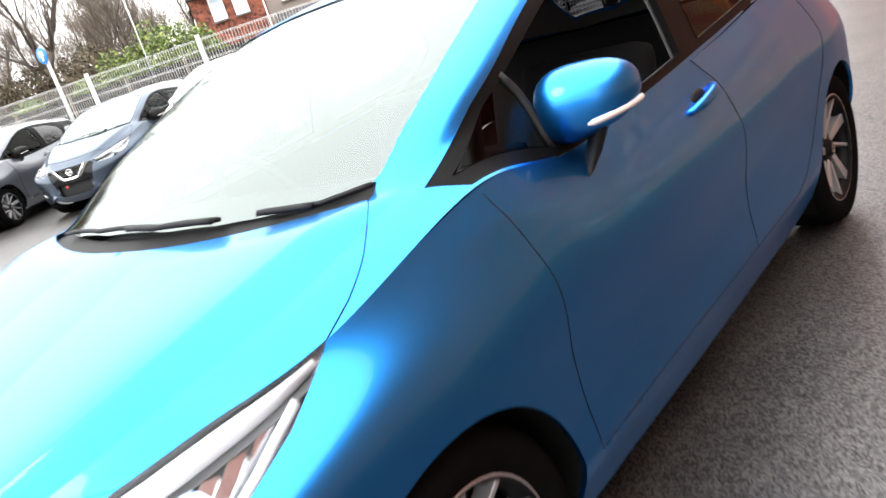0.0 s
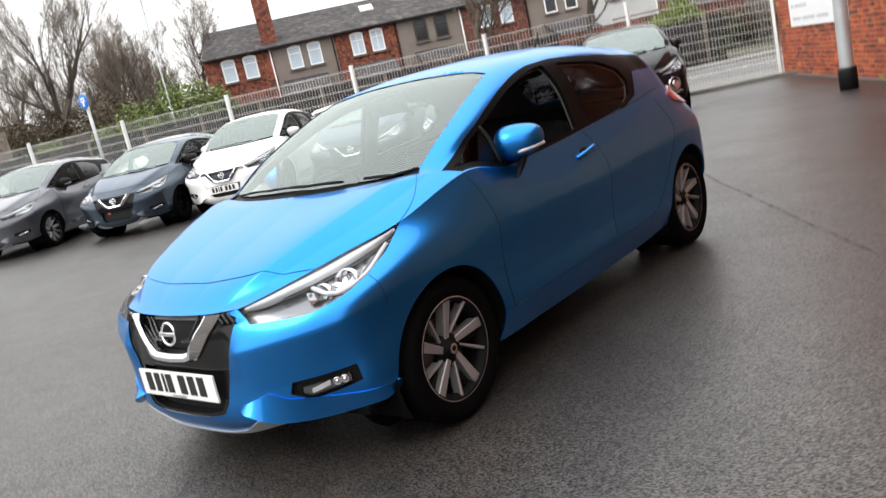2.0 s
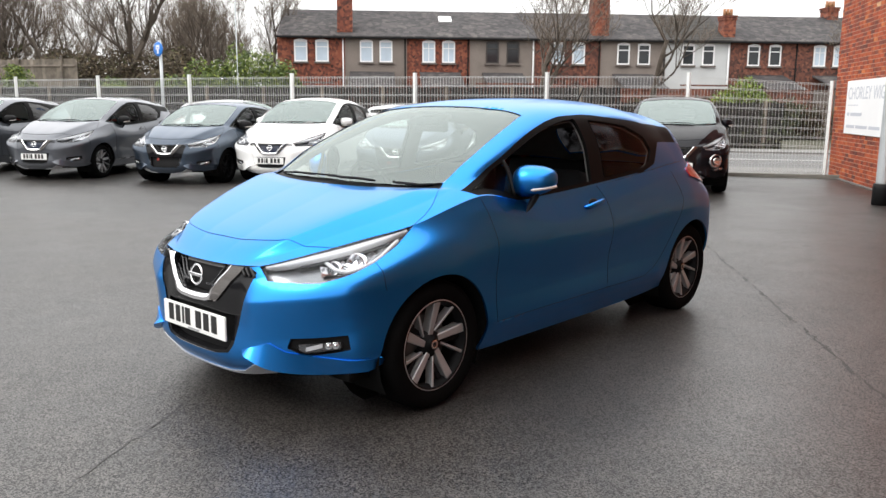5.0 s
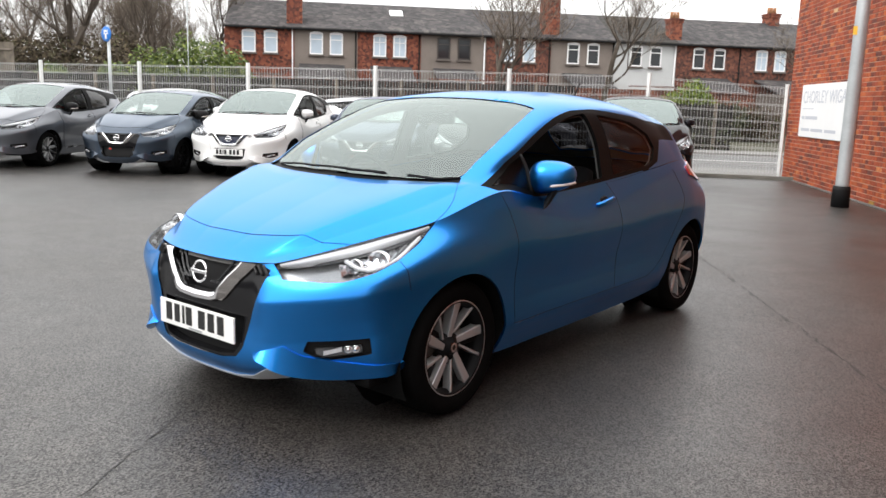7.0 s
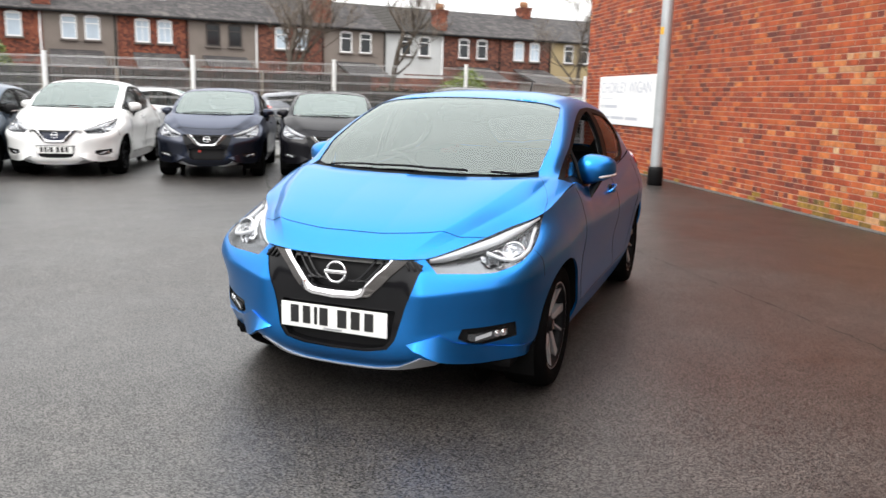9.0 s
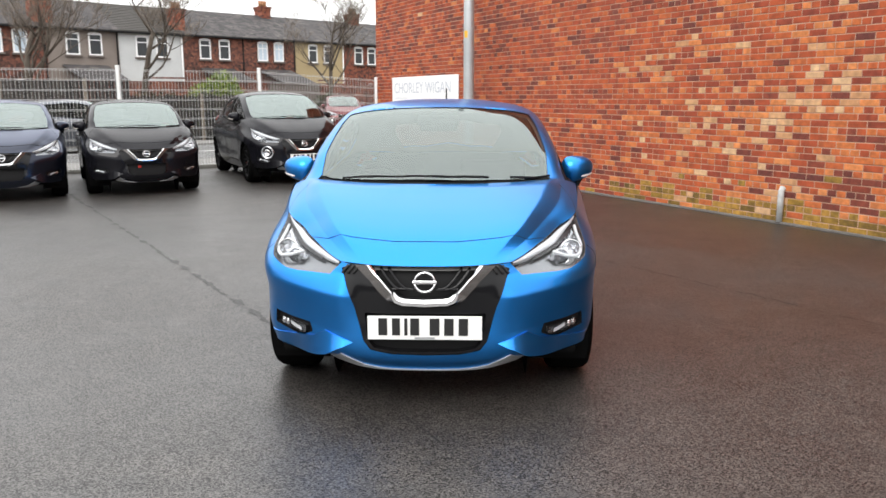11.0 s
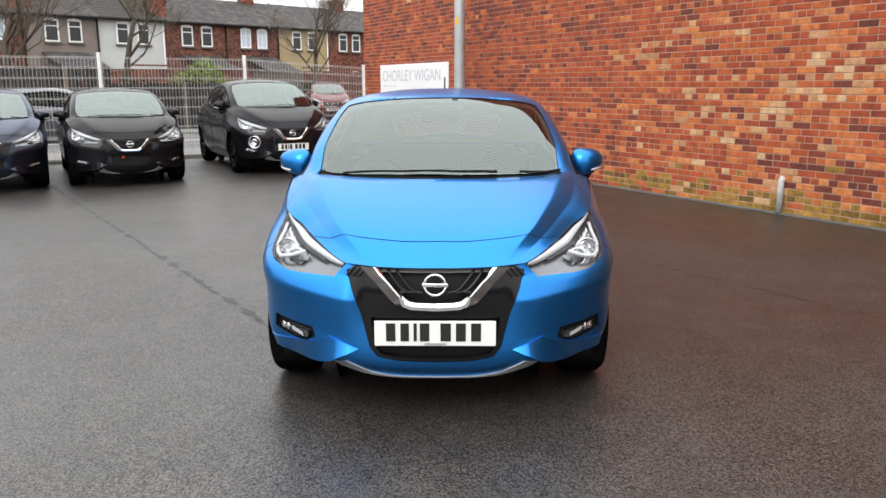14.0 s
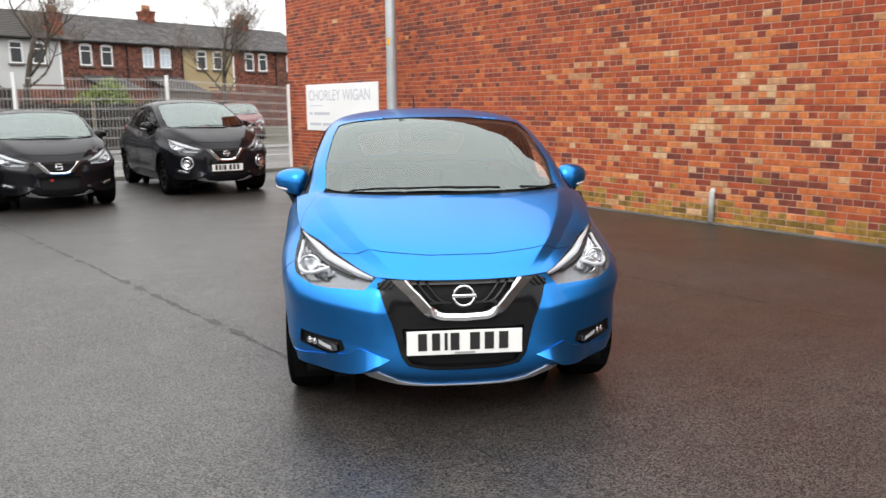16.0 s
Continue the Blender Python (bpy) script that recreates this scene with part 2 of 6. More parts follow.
def box(bm, cx, cy, cz, sx, sy, sz, bevel=0.0, m=None):
    """A box of the given full sizes round a centre, its edges bevelled."""
    r = bmesh.ops.create_cube(bm, size=1.0)
    vs = r["verts"]
    for v in vs:
        v.co = Vector((cx + v.co.x * sx, cy + v.co.y * sy, cz + v.co.z * sz))
    if bevel:
        es = list({e for v in vs for e in v.link_edges})
        r2 = bmesh.ops.bevel(bm, geom=es, offset=bevel, segments=2, affect='EDGES', profile=0.6)
        vs = list({v for f in r2["faces"] for v in f.verts} | {v for v in vs if v.is_valid})
    if m is not None:
        bmesh.ops.transform(bm, matrix=m, verts=vs)
    return vs


def tube_data(path, r, sides=6, closed=False, taper=None):
    """Vertices and faces of a tube along points; taper: radii point by point."""
    P = np.asarray(path, float)
    n = len(P)
    T = np.gradient(P, axis=0) if not closed else np.roll(P, -1, 0) - np.roll(P, 1, 0)
    T /= np.maximum(np.linalg.norm(T, axis=1, keepdims=True), 1e-9)
    ref = np.array([0.0, 0.0, 1.0]) if abs(T[:, 2]).mean() < 0.8 else np.array([1.0, 0.0, 0.0])
    A = np.cross(T, ref)
    A /= np.maximum(np.linalg.norm(A, axis=1, keepdims=True), 1e-9)
    B = np.cross(T, A)
    rad = np.full(n, r) if taper is None else np.asarray(taper, float)
    verts = []
    for k in range(sides):
        a = 2 * math.pi * k / sides
        verts.append(P + rad[:, None] * (math.cos(a) * A + math.sin(a) * B))
    V = np.stack(verts, 1).reshape(-1, 3)
    F = []
    m = n if closed else n - 1
    for i in range(m):
        j = (i + 1) % n
        for k in range(sides):
            k2 = (k + 1) % sides
            F.append((i * sides + k, i * sides + k2, j * sides + k2, j * sides + k))
    if not closed:
        F.append(tuple(range(sides))[::-1])
        F.append(tuple((n - 1) * sides + k for k in range(sides)))
    return V, F


def tubes(name, paths, r, material, parent, sides=6, label="", closed=False, smooth=True):
    V, F, o = [], [], 0
    for p in paths:
        v, f = tube_data(p, r, sides, closed)
        V.append(v)
        F += [tuple(i + o for i in q) for q in f]
        o += len(v)
    return link(name, np.concatenate(V), F, material, parent, label, smooth)


def lathe_data(profile, sides=40):
    """Turns (radius, height) pairs about the local x axis."""
    V, F = [], []
    for k in range(sides):
        a = 2 * math.pi * k / sides
        for r, h in profile:
            V.append((h, r * math.cos(a), r * math.sin(a)))
    m = len(profile)
    for k in range(sides):
        k2 = (k + 1) % sides
        for i in range(m - 1):
            F.append((k * m + i, k2 * m + i, k2 * m + i + 1, k * m + i + 1))
    return V, F


# ---- car bodies ----
def nums(text):
    return np.array([[float(v) for v in p.split(",")] for p in text.split()])


# lines of the body from the front centre round to the rear centre, half a car, bottom to shoulder
HATCH_BELT = [
    nums("0,-.690,.205 .25,-.675,.21 .42,-.610,.235 .62,-.465,.265 .745,-.36,.28 .79,0,.22 .795,.40,.20 .797,.65,.20 .80,.95,.20 .80,1.45,.20 .80,2.0,.21 .79,2.53,.25 .72,2.86,.27 .45,3.04,.28 0,3.08,.28"),
    nums("0,-.745,.30 .25,-.735,.30 .44,-.682,.31 .67,-.515,.325 .795,-.375,.34 .85,0,.35 .845,.40,.33 .843,.65,.33 .842,.95,.33 .842,1.45,.33 .845,2.0,.345 .86,2.53,.38 .79,2.90,.40 .48,3.09,.42 0,3.13,.42"),
    nums("0,-.730,.46 .25,-.722,.46 .45,-.672,.47 .69,-.522,.49 .805,-.355,.52 .868,0,.60 .858,.40,.55 .853,.65,.54 .85,.95,.53 .85,1.45,.53 .858,2.0,.55 .872,2.53,.60 .80,2.92,.60 .49,3.12,.60 0,3.16,.60"),
    nums("0,-.728,.60 .25,-.712,.60 .44,-.660,.625 .685,-.53,.665 .802,-.36,.70 .850,0,.76 .862,.40,.75 .863,.65,.73 .864,.95,.72 .866,1.45,.72 .87,2.0,.76 .868,2.53,.80 .78,2.90,.80 .48,3.09,.80 0,3.13,.80"),
    nums("0,-.705,.70 .22,-.690,.70 .388,-.650,.711 .55,-.43,.772 .64,-.27,.814 .755,-.08,.868 .80,.32,.968 .80,.62,.927 .805,.95,.928 .80,1.45,.953 .79,2.0,1.0 .755,2.45,1.03 .69,2.72,1.01 .40,2.95,.99 0,3.0,.99"),
]
# lines over the top from nose to tail: shoulder, window, roof rail, mid, centre
HATCH_TOP = [
    nums(".388,-.650,.711 .55,-.43,.772 .64,-.27,.814 .755,-.08,.868 .80,.32,.968 .80,.62,.927 .805,.95,.928 .80,1.45,.953 .79,2.0,1.0 .755,2.45,1.03 .69,2.72,1.01 .40,2.95,.99"),
    nums(".31,-.672,.706 .47,-.47,.795 .565,-.30,.845 .68,-.06,.915 .725,.26,1.0 .735,.58,1.085 .725,1.0,1.18 .72,1.45,1.21 .705,2.0,1.21 .66,2.42,1.18 .61,2.75,1.13 .32,2.965,.99"),
    nums(".23,-.689,.702 .36,-.52,.80 .45,-.33,.872 .54,-.08,.945 .62,.19,1.005 .66,.48,1.15 .60,.96,1.335 .595,1.42,1.372 .575,2.0,1.35 .54,2.45,1.29 .50,2.78,1.23 .24,2.98,.99"),
    nums(".11,-.701,.70 .18,-.555,.80 .23,-.35,.880 .28,-.11,.952 .32,.08,1.0 .36,.42,1.185 .32,.93,1.378 .32,1.42,1.428 .31,2.0,1.418 .30,2.48,1.365 .28,2.80,1.30 .12,2.99,.99"),
    nums("0,-.705,.70 0,-.565,.80 0,-.36,.882 0,-.12,.955 0,.045,1.0 0,.40,1.19 0,.92,1.388 0,1.42,1.44 0,2.0,1.432 0,2.50,1.385 0,2.82,1.32 0,3.0,.99"),
]


def cubic(p0, p1, p2, p3, t):
    return 0.5 * (2 * p1 + (p2 - p0) * t + (2 * p0 - 5 * p1 + 4 * p2 - p3) * t ** 2 + (3 * p1 - p0 - 3 * p2 + p3) * t ** 3)


FOUND, CUT = {}, {}      # layouts already worked out, shared by cars of one shape


class Patch:
    """A smooth sheet through lines of control points; u runs along the lines, v from line to line."""

    def __init__(self, lines, mirror_u=False, mirror_v=False, shape=None):
        self.shape = shape
        C = np.array(lines)
        flip = np.array([-1, 1, 1])
        a = C[:, 1:2] * flip if mirror_u else 2 * C[:, :1] - C[:, 1:2]
        b = C[:, -2:-1] * flip if mirror_u else 2 * C[:, -1:] - C[:, -2:-1]
        C = np.concatenate([a, C, b], 1)
        a = 2 * C[:1] - C[1:2]
        b = C[-2:-1] * flip if mirror_v else 2 * C[-1:] - C[-2:-1]
        self.C = np.concatenate([a, C, b], 0)
        self.nv, self.nu = self.C.shape[0] - 3, self.C.shape[1] - 3
        self.dense = None

    def at(self, u, v):
        u, v = np.asarray(u, float), np.asarray(v, float)
        i = np.clip(np.floor(u).astype(int), 0, self.nu - 1)
        j = np.clip(np.floor(v).astype(int), 0, self.nv - 1)
        s, t = (u - i)[..., None], (v - j)[..., None]
        rows = [cubic(*[self.C[j + b, i + a] for a in range(4)], s) for b in range(4)]
        P = cubic(*rows, t)
        return P if self.shape is None else self.shape(P, u, v)

    def normal(self, u, v):
        e = 0.02
        du = self.at(np.minimum(u + e, self.nu), v) - self.at(np.maximum(u - e, 0), v)
        dv = self.at(u, np.minimum(v + e, self.nv)) - self.at(u, np.maximum(v - e, 0))
        n = np.cross(du, dv)
        return n / np.maximum(np.linalg.norm(n, axis=-1, keepdims=True), 1e-9)

    def find(self, pts, axes, urange=None, vrange=None):
        """The (u, v) of the sheet's points nearest to the given ones, seen along the axis left out."""
        key = (self.nu, np.asarray(pts, float).tobytes(), tuple(axes), urange, vrange)
        if key in FOUND:
            return FOUND[key].copy()
        u0, u1 = urange or (0, self.nu)
        v0, v1 = vrange or (0, self.nv)
        out = []
        for p in np.atleast_2d(pts):
            a0, a1, b0, b1 = u0, u1, v0, v1
            for _ in range(4):
                U, V = np.meshgrid(np.linspace(a0, a1, 61), np.linspace(b0, b1, 41))
                d = ((self.at(U, V)[..., axes] - p) ** 2).sum(-1)
                k = np.unravel_index(d.argmin(), d.shape)
                uu, vv = U[k], V[k]
                du, dv = (a1 - a0) / 30, (b1 - b0) / 20
                a0, a1, b0, b1 = max(u0, uu - du), min(u1, uu + du), max(v0, vv - dv), min(v1, vv + dv)
            out.append((uu, vv))
        FOUND[key] = np.array(out)
        return FOUND[key].copy()


def tent(d, below, above):
    """1 on a line, falling straight to 0 at these distances to either side."""
    return np.clip(1 - np.where(d < 0, -d / below, d / above), 0, 1)


def smooth01(x):
    x = np.clip(x, 0, 1)
    return x * x * (3 - 2 * x)


def belt_shape(P, u, v):
    """Creases of the flanks: the swooping shoulder line, the sill line and the facet of the front bumper."""
    Q = np.array(P)
    y, z = P[..., 1], P[..., 2]
    zc = np.interp(y, [-.05, .15, .31, .56, .9, 1.1, 1.38, 1.85, 2.25, 2.5], [.80, .885, .905, .855, .785, .785, .835, .91, .965, .97])
    k = smooth01((y - .05) / .3) * smooth01((2.75 - y) / .3)
    hollow = tent(z - zc, .30, .12)
    Q[..., 0] += .020 * k * hollow * np.sign(P[..., 0] + 1e-9)
    k = smooth01((y - .25) / .15) * smooth01((2.2 - y) / .15)
    Q[..., 0] += .010 * k * tent(z - .352, .07, .10)
    # front: a facet that runs outwards from the grille
    k = smooth01((u - 1.2) / .6) * smooth01((4.6 - u) / .8)
    zf = np.interp(u, [1.2, 2.0, 3.0, 4.0], [.545, .565, .60, .635])
    Q[..., 1] -= .028 * k * tent(z - zf, .17, .10)
    return Q


def top_shape(P, u, v):
    """The bonnet's two ridges."""
    Q = np.array(P)
    vc = np.interp(u, [0, 1, 2, 3, 3.9], [1.35, 1.5, 1.62, 1.75, 1.85])
    k = smooth01(u / .9) * smooth01((4.1 - u) / .7)
    Q[..., 2] += .024 * k * tent(v - vc, .62, 1.7)
    # the bonnet keeps its slope as far as the scuttle
    s = np.clip(u - 3, 0, 1)
    Q[..., 2] += .06 * (s ** 2 - s ** 3) * smooth01(v - .7) * (u < 4)
    return Q


def inside(poly, x, y):
    r = np.zeros(np.shape(x), bool)
    n = len(poly)
    for k in range(n):
        (x1, y1), (x2, y2) = poly[k], poly[(k + 1) % n]
        c = ((y1 > y) != (y2 > y)) & (x < (x2 - x1) * (y - y1) / (y2 - y1 + 1e-12) + x1)
        r ^= c
    return r


def densify(poly, closed=True, n=6):
    P = np.asarray(poly, float)
    Q = np.roll(P, -1, 0) if closed else P[1:]
    A = P if closed else P[:-1]
    t = np.linspace(0, 1, n, endpoint=False)
    D = (A[:, None] * (1 - t[None, :, None]) + Q[:, None] * t[None, :, None]).reshape(-1, 2)
    return D if closed else np.concatenate([D, P[-1:]])


def panels(patch, regions, su, sv):
    """Cuts a sheet into regions. regions: (name, polygon in u, v), the first that holds a face takes it. Gives, by name, the u, v of
    the grid's corners, which are drawn onto the polygons' edges, and the faces."""
    if (patch.nu, su, sv) in CUT:
        return CUT[patch.nu, su, sv]
    nu, nv = patch.nu * su, patch.nv * sv
    U, V = np.meshgrid(np.arange(nu + 1) / su, np.arange(nv + 1) / sv)
    locked = np.zeros(U.shape, bool)
    edge_u = (U == 0) | (U == patch.nu)
    edge_v = (V == 0) | (V == patch.nv)
    for _, poly in regions:
        P = np.asarray(poly, float) * (su, sv)
        best = np.full(U.shape, 9.0)
        bu, bv = U.copy(), V.copy()
        for k in range(len(P)):
            a, b = P[k], P[(k + 1) % len(P)]
            d = b - a
            L = (d ** 2).sum() + 1e-12
            t = np.clip(((U * su - a[0]) * d[0] + (V * sv - a[1]) * d[1]) / L, 0, 1)
            qu, qv = a[0] + t * d[0], a[1] + t * d[1]
            dist = np.maximum(abs(qu - U * su), abs(qv - V * sv))
            m = dist < best
            best[m], bu[m], bv[m] = dist[m], qu[m] / su, qv[m] / sv
        m = (best < 0.52) & ~locked
        mu, mv = m & ~edge_u, m & ~edge_v
        U[mu], V[mv] = bu[mu], bv[mv]
        locked |= m
    W = nu + 1

    def owners():
        cu = (U[:-1, :-1] + U[1:, :-1] + U[:-1, 1:] + U[1:, 1:]) / 4
        cv = (V[:-1, :-1] + V[1:, :-1] + V[:-1, 1:] + V[1:, 1:]) / 4
        own = np.full(cu.shape, len(regions))
        for k in range(len(regions) - 1, -1, -1):
            own[inside(regions[k][1], cu, cv)] = k
        return own
    own = owners()
    # every corner on a border goes onto the border's polygon
    pad = np.pad(own, 1, mode="edge")
    near = np.stack([pad[:-1, :-1], pad[1:, :-1], pad[:-1, 1:], pad[1:, 1:]])
    lo, hi = near.min(0), near.max(0)
    for k, (_, poly) in enumerate(regions):
        jj, ii = np.nonzero((lo == k) & (hi != k))
        P = np.asarray(poly, float) * (su, sv)
        Q = np.roll(P, -1, 0)
        for j, i in zip(jj, ii):
            x = np.array([U[j, i] * su, V[j, i] * sv])
            d = Q - P
            t = np.clip(((x - P) * d).sum(1) / ((d ** 2).sum(1) + 1e-12), 0, 1)
            C = P + t[:, None] * d
            c = C[((C - x) ** 2).sum(1).argmin()]
            if abs(c - x).max() < 1.3:
                if not edge_u[j, i]:
                    U[j, i] = c[0] / su
                if not edge_v[j, i]:
                    V[j, i] = np.clip(c[1] / sv, 0, patch.nv)
    owner = np.full(own.shape, "", dtype=object)
    for k, (name, _) in enumerate(regions):
        owner[own == k] = name
    out = {}
    for name in {n for n, _ in regions} | {""}:
        jj, ii = np.nonzero(owner == name)
        if len(jj):
            q = np.stack([jj * W + ii, jj * W + ii + 1, (jj + 1) * W + ii + 1, (jj + 1) * W + ii], 1)
            ids, inv = np.unique(q, return_inverse=True)
            out[name] = (U.ravel()[ids], V.ravel()[ids], inv.reshape(-1, 4))
    CUT[patch.nu, su, sv] = out
    return out


def sheet(patch, uvq, sides, offset=0.0, warp=None, flip=False):
    """Vertices and faces of a region on the left (1), the right (-1) or both halves, moved along the normal by offset."""
    u, v, q = uvq
    P = patch.at(u, v)
    if offset:
        P = P + offset * patch.normal(u, v)
    if warp is not None:
        P = warp(P)
    V, F, o = [], [], 0
    for s in sides:
        V.append(P * (s, 1, 1))
        qq = q if (s > 0) != flip else q[:, ::-1]
        F += [tuple(int(i) + o for i in f) for f in qq]
        o += len(P)
    V = np.concatenate(V)
    if len(sides) == 2:
        # weld the halves along the centre line
        on = abs(V[:, 0]) < 1e-5
        if on.any():
            half = len(P)
            remap = np.arange(len(V))
            idx = np.nonzero(on[half:])[0]
            remap[half + idx] = idx
            F = [tuple(int(remap[i]) for i in f) for f in F]
            used = sorted({i for f in F for i in f})
            back = {i: k for k, i in enumerate(used)}
            V = V[used]
            F = [tuple(back[i] for i in f) for f in F]
    return V, F


def ribbon(patch, uv, width, lift, sides, warp, n=5, closed=False):
    """A strip of the given half-width along a line on a sheet."""
    D = densify(uv, closed, n)
    u, v = D[:, 0], D[:, 1]
    P = patch.at(u, v)
    N = patch.normal(u, v)
    return [warp(P + lift * N) * (s, 1, 1) for s in sides]


EVGRILLE = mat("dark_blue_grille", (.012, .018, .040), rough=.35, var=.2, scale=40)


def skirt(patch, uvq, d0, d1, sides, warp):
    """The wall round a region's rim, from offset d0 to offset d1."""
    u, v, q = uvq
    count = {}
    for f in q:
        for a, b in zip(f, np.roll(f, -1)):
            k = (min(a, b), max(a, b))
            count[k] = (count.get(k, (0,))[0] + 1, int(a), int(b))
    edges = [(a, b) for c, a, b in count.values() if c == 1 and not (v[a] < 1e-6 and v[b] < 1e-6)]
    edges = [(a, b) for a, b in edges if not (abs(patch.at(u[a], v[a])[0]) < 1e-4 and abs(patch.at(u[b], v[b])[0]) < 1e-4)]
    N, P = patch.normal(u, v), patch.at(u, v)
    A, B = warp(P + d0 * N), warp(P + d1 * N)
    V, F, o = [], [], 0
    for s in sides:
        V += [A * (s, 1, 1), B * (s, 1, 1)]
        F += [(a + o, b + o, b + o + len(A), a + o + len(A))[::int(s)] for a, b in edges]
        o += 2 * len(A)
    return np.concatenate(V), F


def merge(*parts):
    V, F, o = [], [], 0
    for v, f in parts:
        v = np.asarray(v, float)
        V.append(v)
        F += [tuple(i + o for i in q) for q in f]
        o += len(v)
    return np.concatenate(V), F


def loft(rows, closed=False):
    """A sheet through rows of equally many points."""
    R = np.array(rows)
    n, m = R.shape[:2]
    F = []
    for i in range(n - 1):
        for k in range(m if closed else m - 1):
            F.append((i * m + k, i * m + (k + 1) % m, (i + 1) * m + (k + 1) % m, (i + 1) * m + k))
    return R.reshape(-1, 3), F


def wheel(parent, x, y, r, side, sides, name="wheel", rim_mat=None, face=None, rim=0.212, turn=0.0, face_x=0.805):
    """A road wheel: tyre, rim barrel, machined spokes, hub cap and brake disc."""
    out = face_x + 0.025
    tw = 0.195
    V, F = lathe_data([(rim - .012, -tw * .62), (rim, -.10), (rim - .02, -.06), (rim - .022, -.03), (rim - .006, -.008), (rim + .003, 0.0), (rim - .006, .004), (rim - .012, -.006)], sides)
    w = link(name, V, F, rim_mat, parent)
    w.matrix_local = Matrix.Translation((side * out, y, r)) @ Matrix.Diagonal((side, 1, 1, 1)) @ Matrix.Rotation(turn, 4, 'X')
    V, F = lathe_data([(rim - .003, -tw + .01), (rim + .02, -tw - .005), (r - .025, -tw - .012), (r - .006, -tw + .006), (r, -tw + .03),
                       (r, -.05), (r - .006, -.012), (r - .022, .010), (rim + .045, .016), (rim + .018, .010), (rim + .002, .002)], sides)
    link("tyre", V, F, RUBBER, w)
    V, F = lathe_data([(.02, -.075), (.135, -.075), (.14, -.085), (.135, -.095), (.02, -.095)], max(16, sides // 2))
    link("brake_disc", V, F, DISC, w)
    for k in range(5):
        a = 2 * math.pi * k / 5
        ca, sa = math.cos(a), math.sin(a)

        def prism(r0, r1, w0, w1, skew0, skew1, x0, x1, depth, chamfer):
            rows = []
            for t in (0, .5, 1):
                rr, ww, sk = r0 + (r1 - r0) * t, w0 + (w1 - w0) * t, skew0 + (skew1 - skew0) * t
                xx = x0 + (x1 - x0) * t
                prof = [(xx - depth, -ww / 2), (xx - chamfer, -ww / 2), (xx, -ww / 2 + chamfer), (xx, ww / 2 - chamfer), (xx - chamfer, ww / 2), (xx - depth, ww / 2)]
                rows.append([(px, ca * rr - sa * (py + sk), sa * rr + ca * (py + sk)) for px, py in prof])
            return loft(rows)
        V, F = prism(.046, rim - .006, .030, .046, .010, -.006, -.030, -.010, .045, .003)
        link("spoke", V, F, face, w, smooth=False)
        V, F = prism(.060, rim - .010, .020, .030, -.030, -.046, -.050, -.032, .02, .002)
        link("spoke_pocket", V, F, rim_mat, w, smooth=False)
        a += math.pi / 5
        ca, sa = math.cos(a), math.sin(a)
        V, F = prism(.062, rim - .006, .010, .015, .018, .002, -.034, -.010, .042, .002)
        link("thin_spoke", V, F, face, w, smooth=False)
    V, F = lathe_data([(rim - .010, -.004), (rim - .006, .002), (rim + .001, .003), (rim + .003, .000)], sides)
    link("rim_edge", V, F, face, w)
    V, F = lathe_data([(0.0001, -.012), (.026, -.013), (.032, -.018), (.034, -.03), (.062, -.034), (.066, -.06)], max(14, sides // 2))
    link("hub_cap", V, F, DARKALLOY, w)
    V, F = lathe_data([(.012, -.011), (.017, -.0095), (.022, -.011)], 14)
    link("badge", V, F, CHROME, w)
    return w


def ring_bar(parent, loc, r, tilt, name="badge"):
    """A plain round badge: a ring crossed by a bar."""
    V1, F1 = tube_data([(r * math.cos(a), 0, r * .95 * math.sin(a)) for a in np.linspace(0, 2 * math.pi, 29)[:-1]], r * .12, 8, True)
    bm = bmesh.new()
    box(bm, 0, -.006, 0, r * 2.4, .008, r * .34, .003)
    bar_me = bpy.data.meshes.new("bar")
    bm.to_mesh(bar_me)
    bm.free()
    V2 = [tuple(v.co) for v in bar_me.vertices]
    F2 = [tuple(p.vertices) for p in bar_me.polygons]
    bpy.data.meshes.remove(bar_me)
    ob = link(name, *merge((V1, F1), (V2, F2)), CHROME, parent, "chrome ring badge")
    ob.matrix_local = Matrix.Translation(loc) @ Matrix.Rotation(tilt, 4, 'X')
    return ob


def number_plate(parent, y, z, tilt, bars=True, width=.52):
    bm = bmesh.new()
    box(bm, 0, 0, 0, width, .010, .111, .004)
    p = part("number_plate", bm, PLATE, parent, "white number plate")
    p.matrix_local = Matrix.Translation((0, y, z)) @ Matrix.Rotation(tilt, 4, 'X')
    if bars:
        xs = (-.190, -.130, -.085, -.045, .045, .110, .175)
        ws = (.040, .036, .014, .040, .044, .042, .042)
        for x, w in zip(xs, ws):
            bm = bmesh.new()
            box(bm, x, -.0065, .006, w, .003, .079)
            part("print_bar", bm, INKBAR, p)
        bm = bmesh.new()
        box(bm, 0, -.0065, -.046, .09, .003, .008)
        part("maker_strip", bm, SKID, p)
    return p


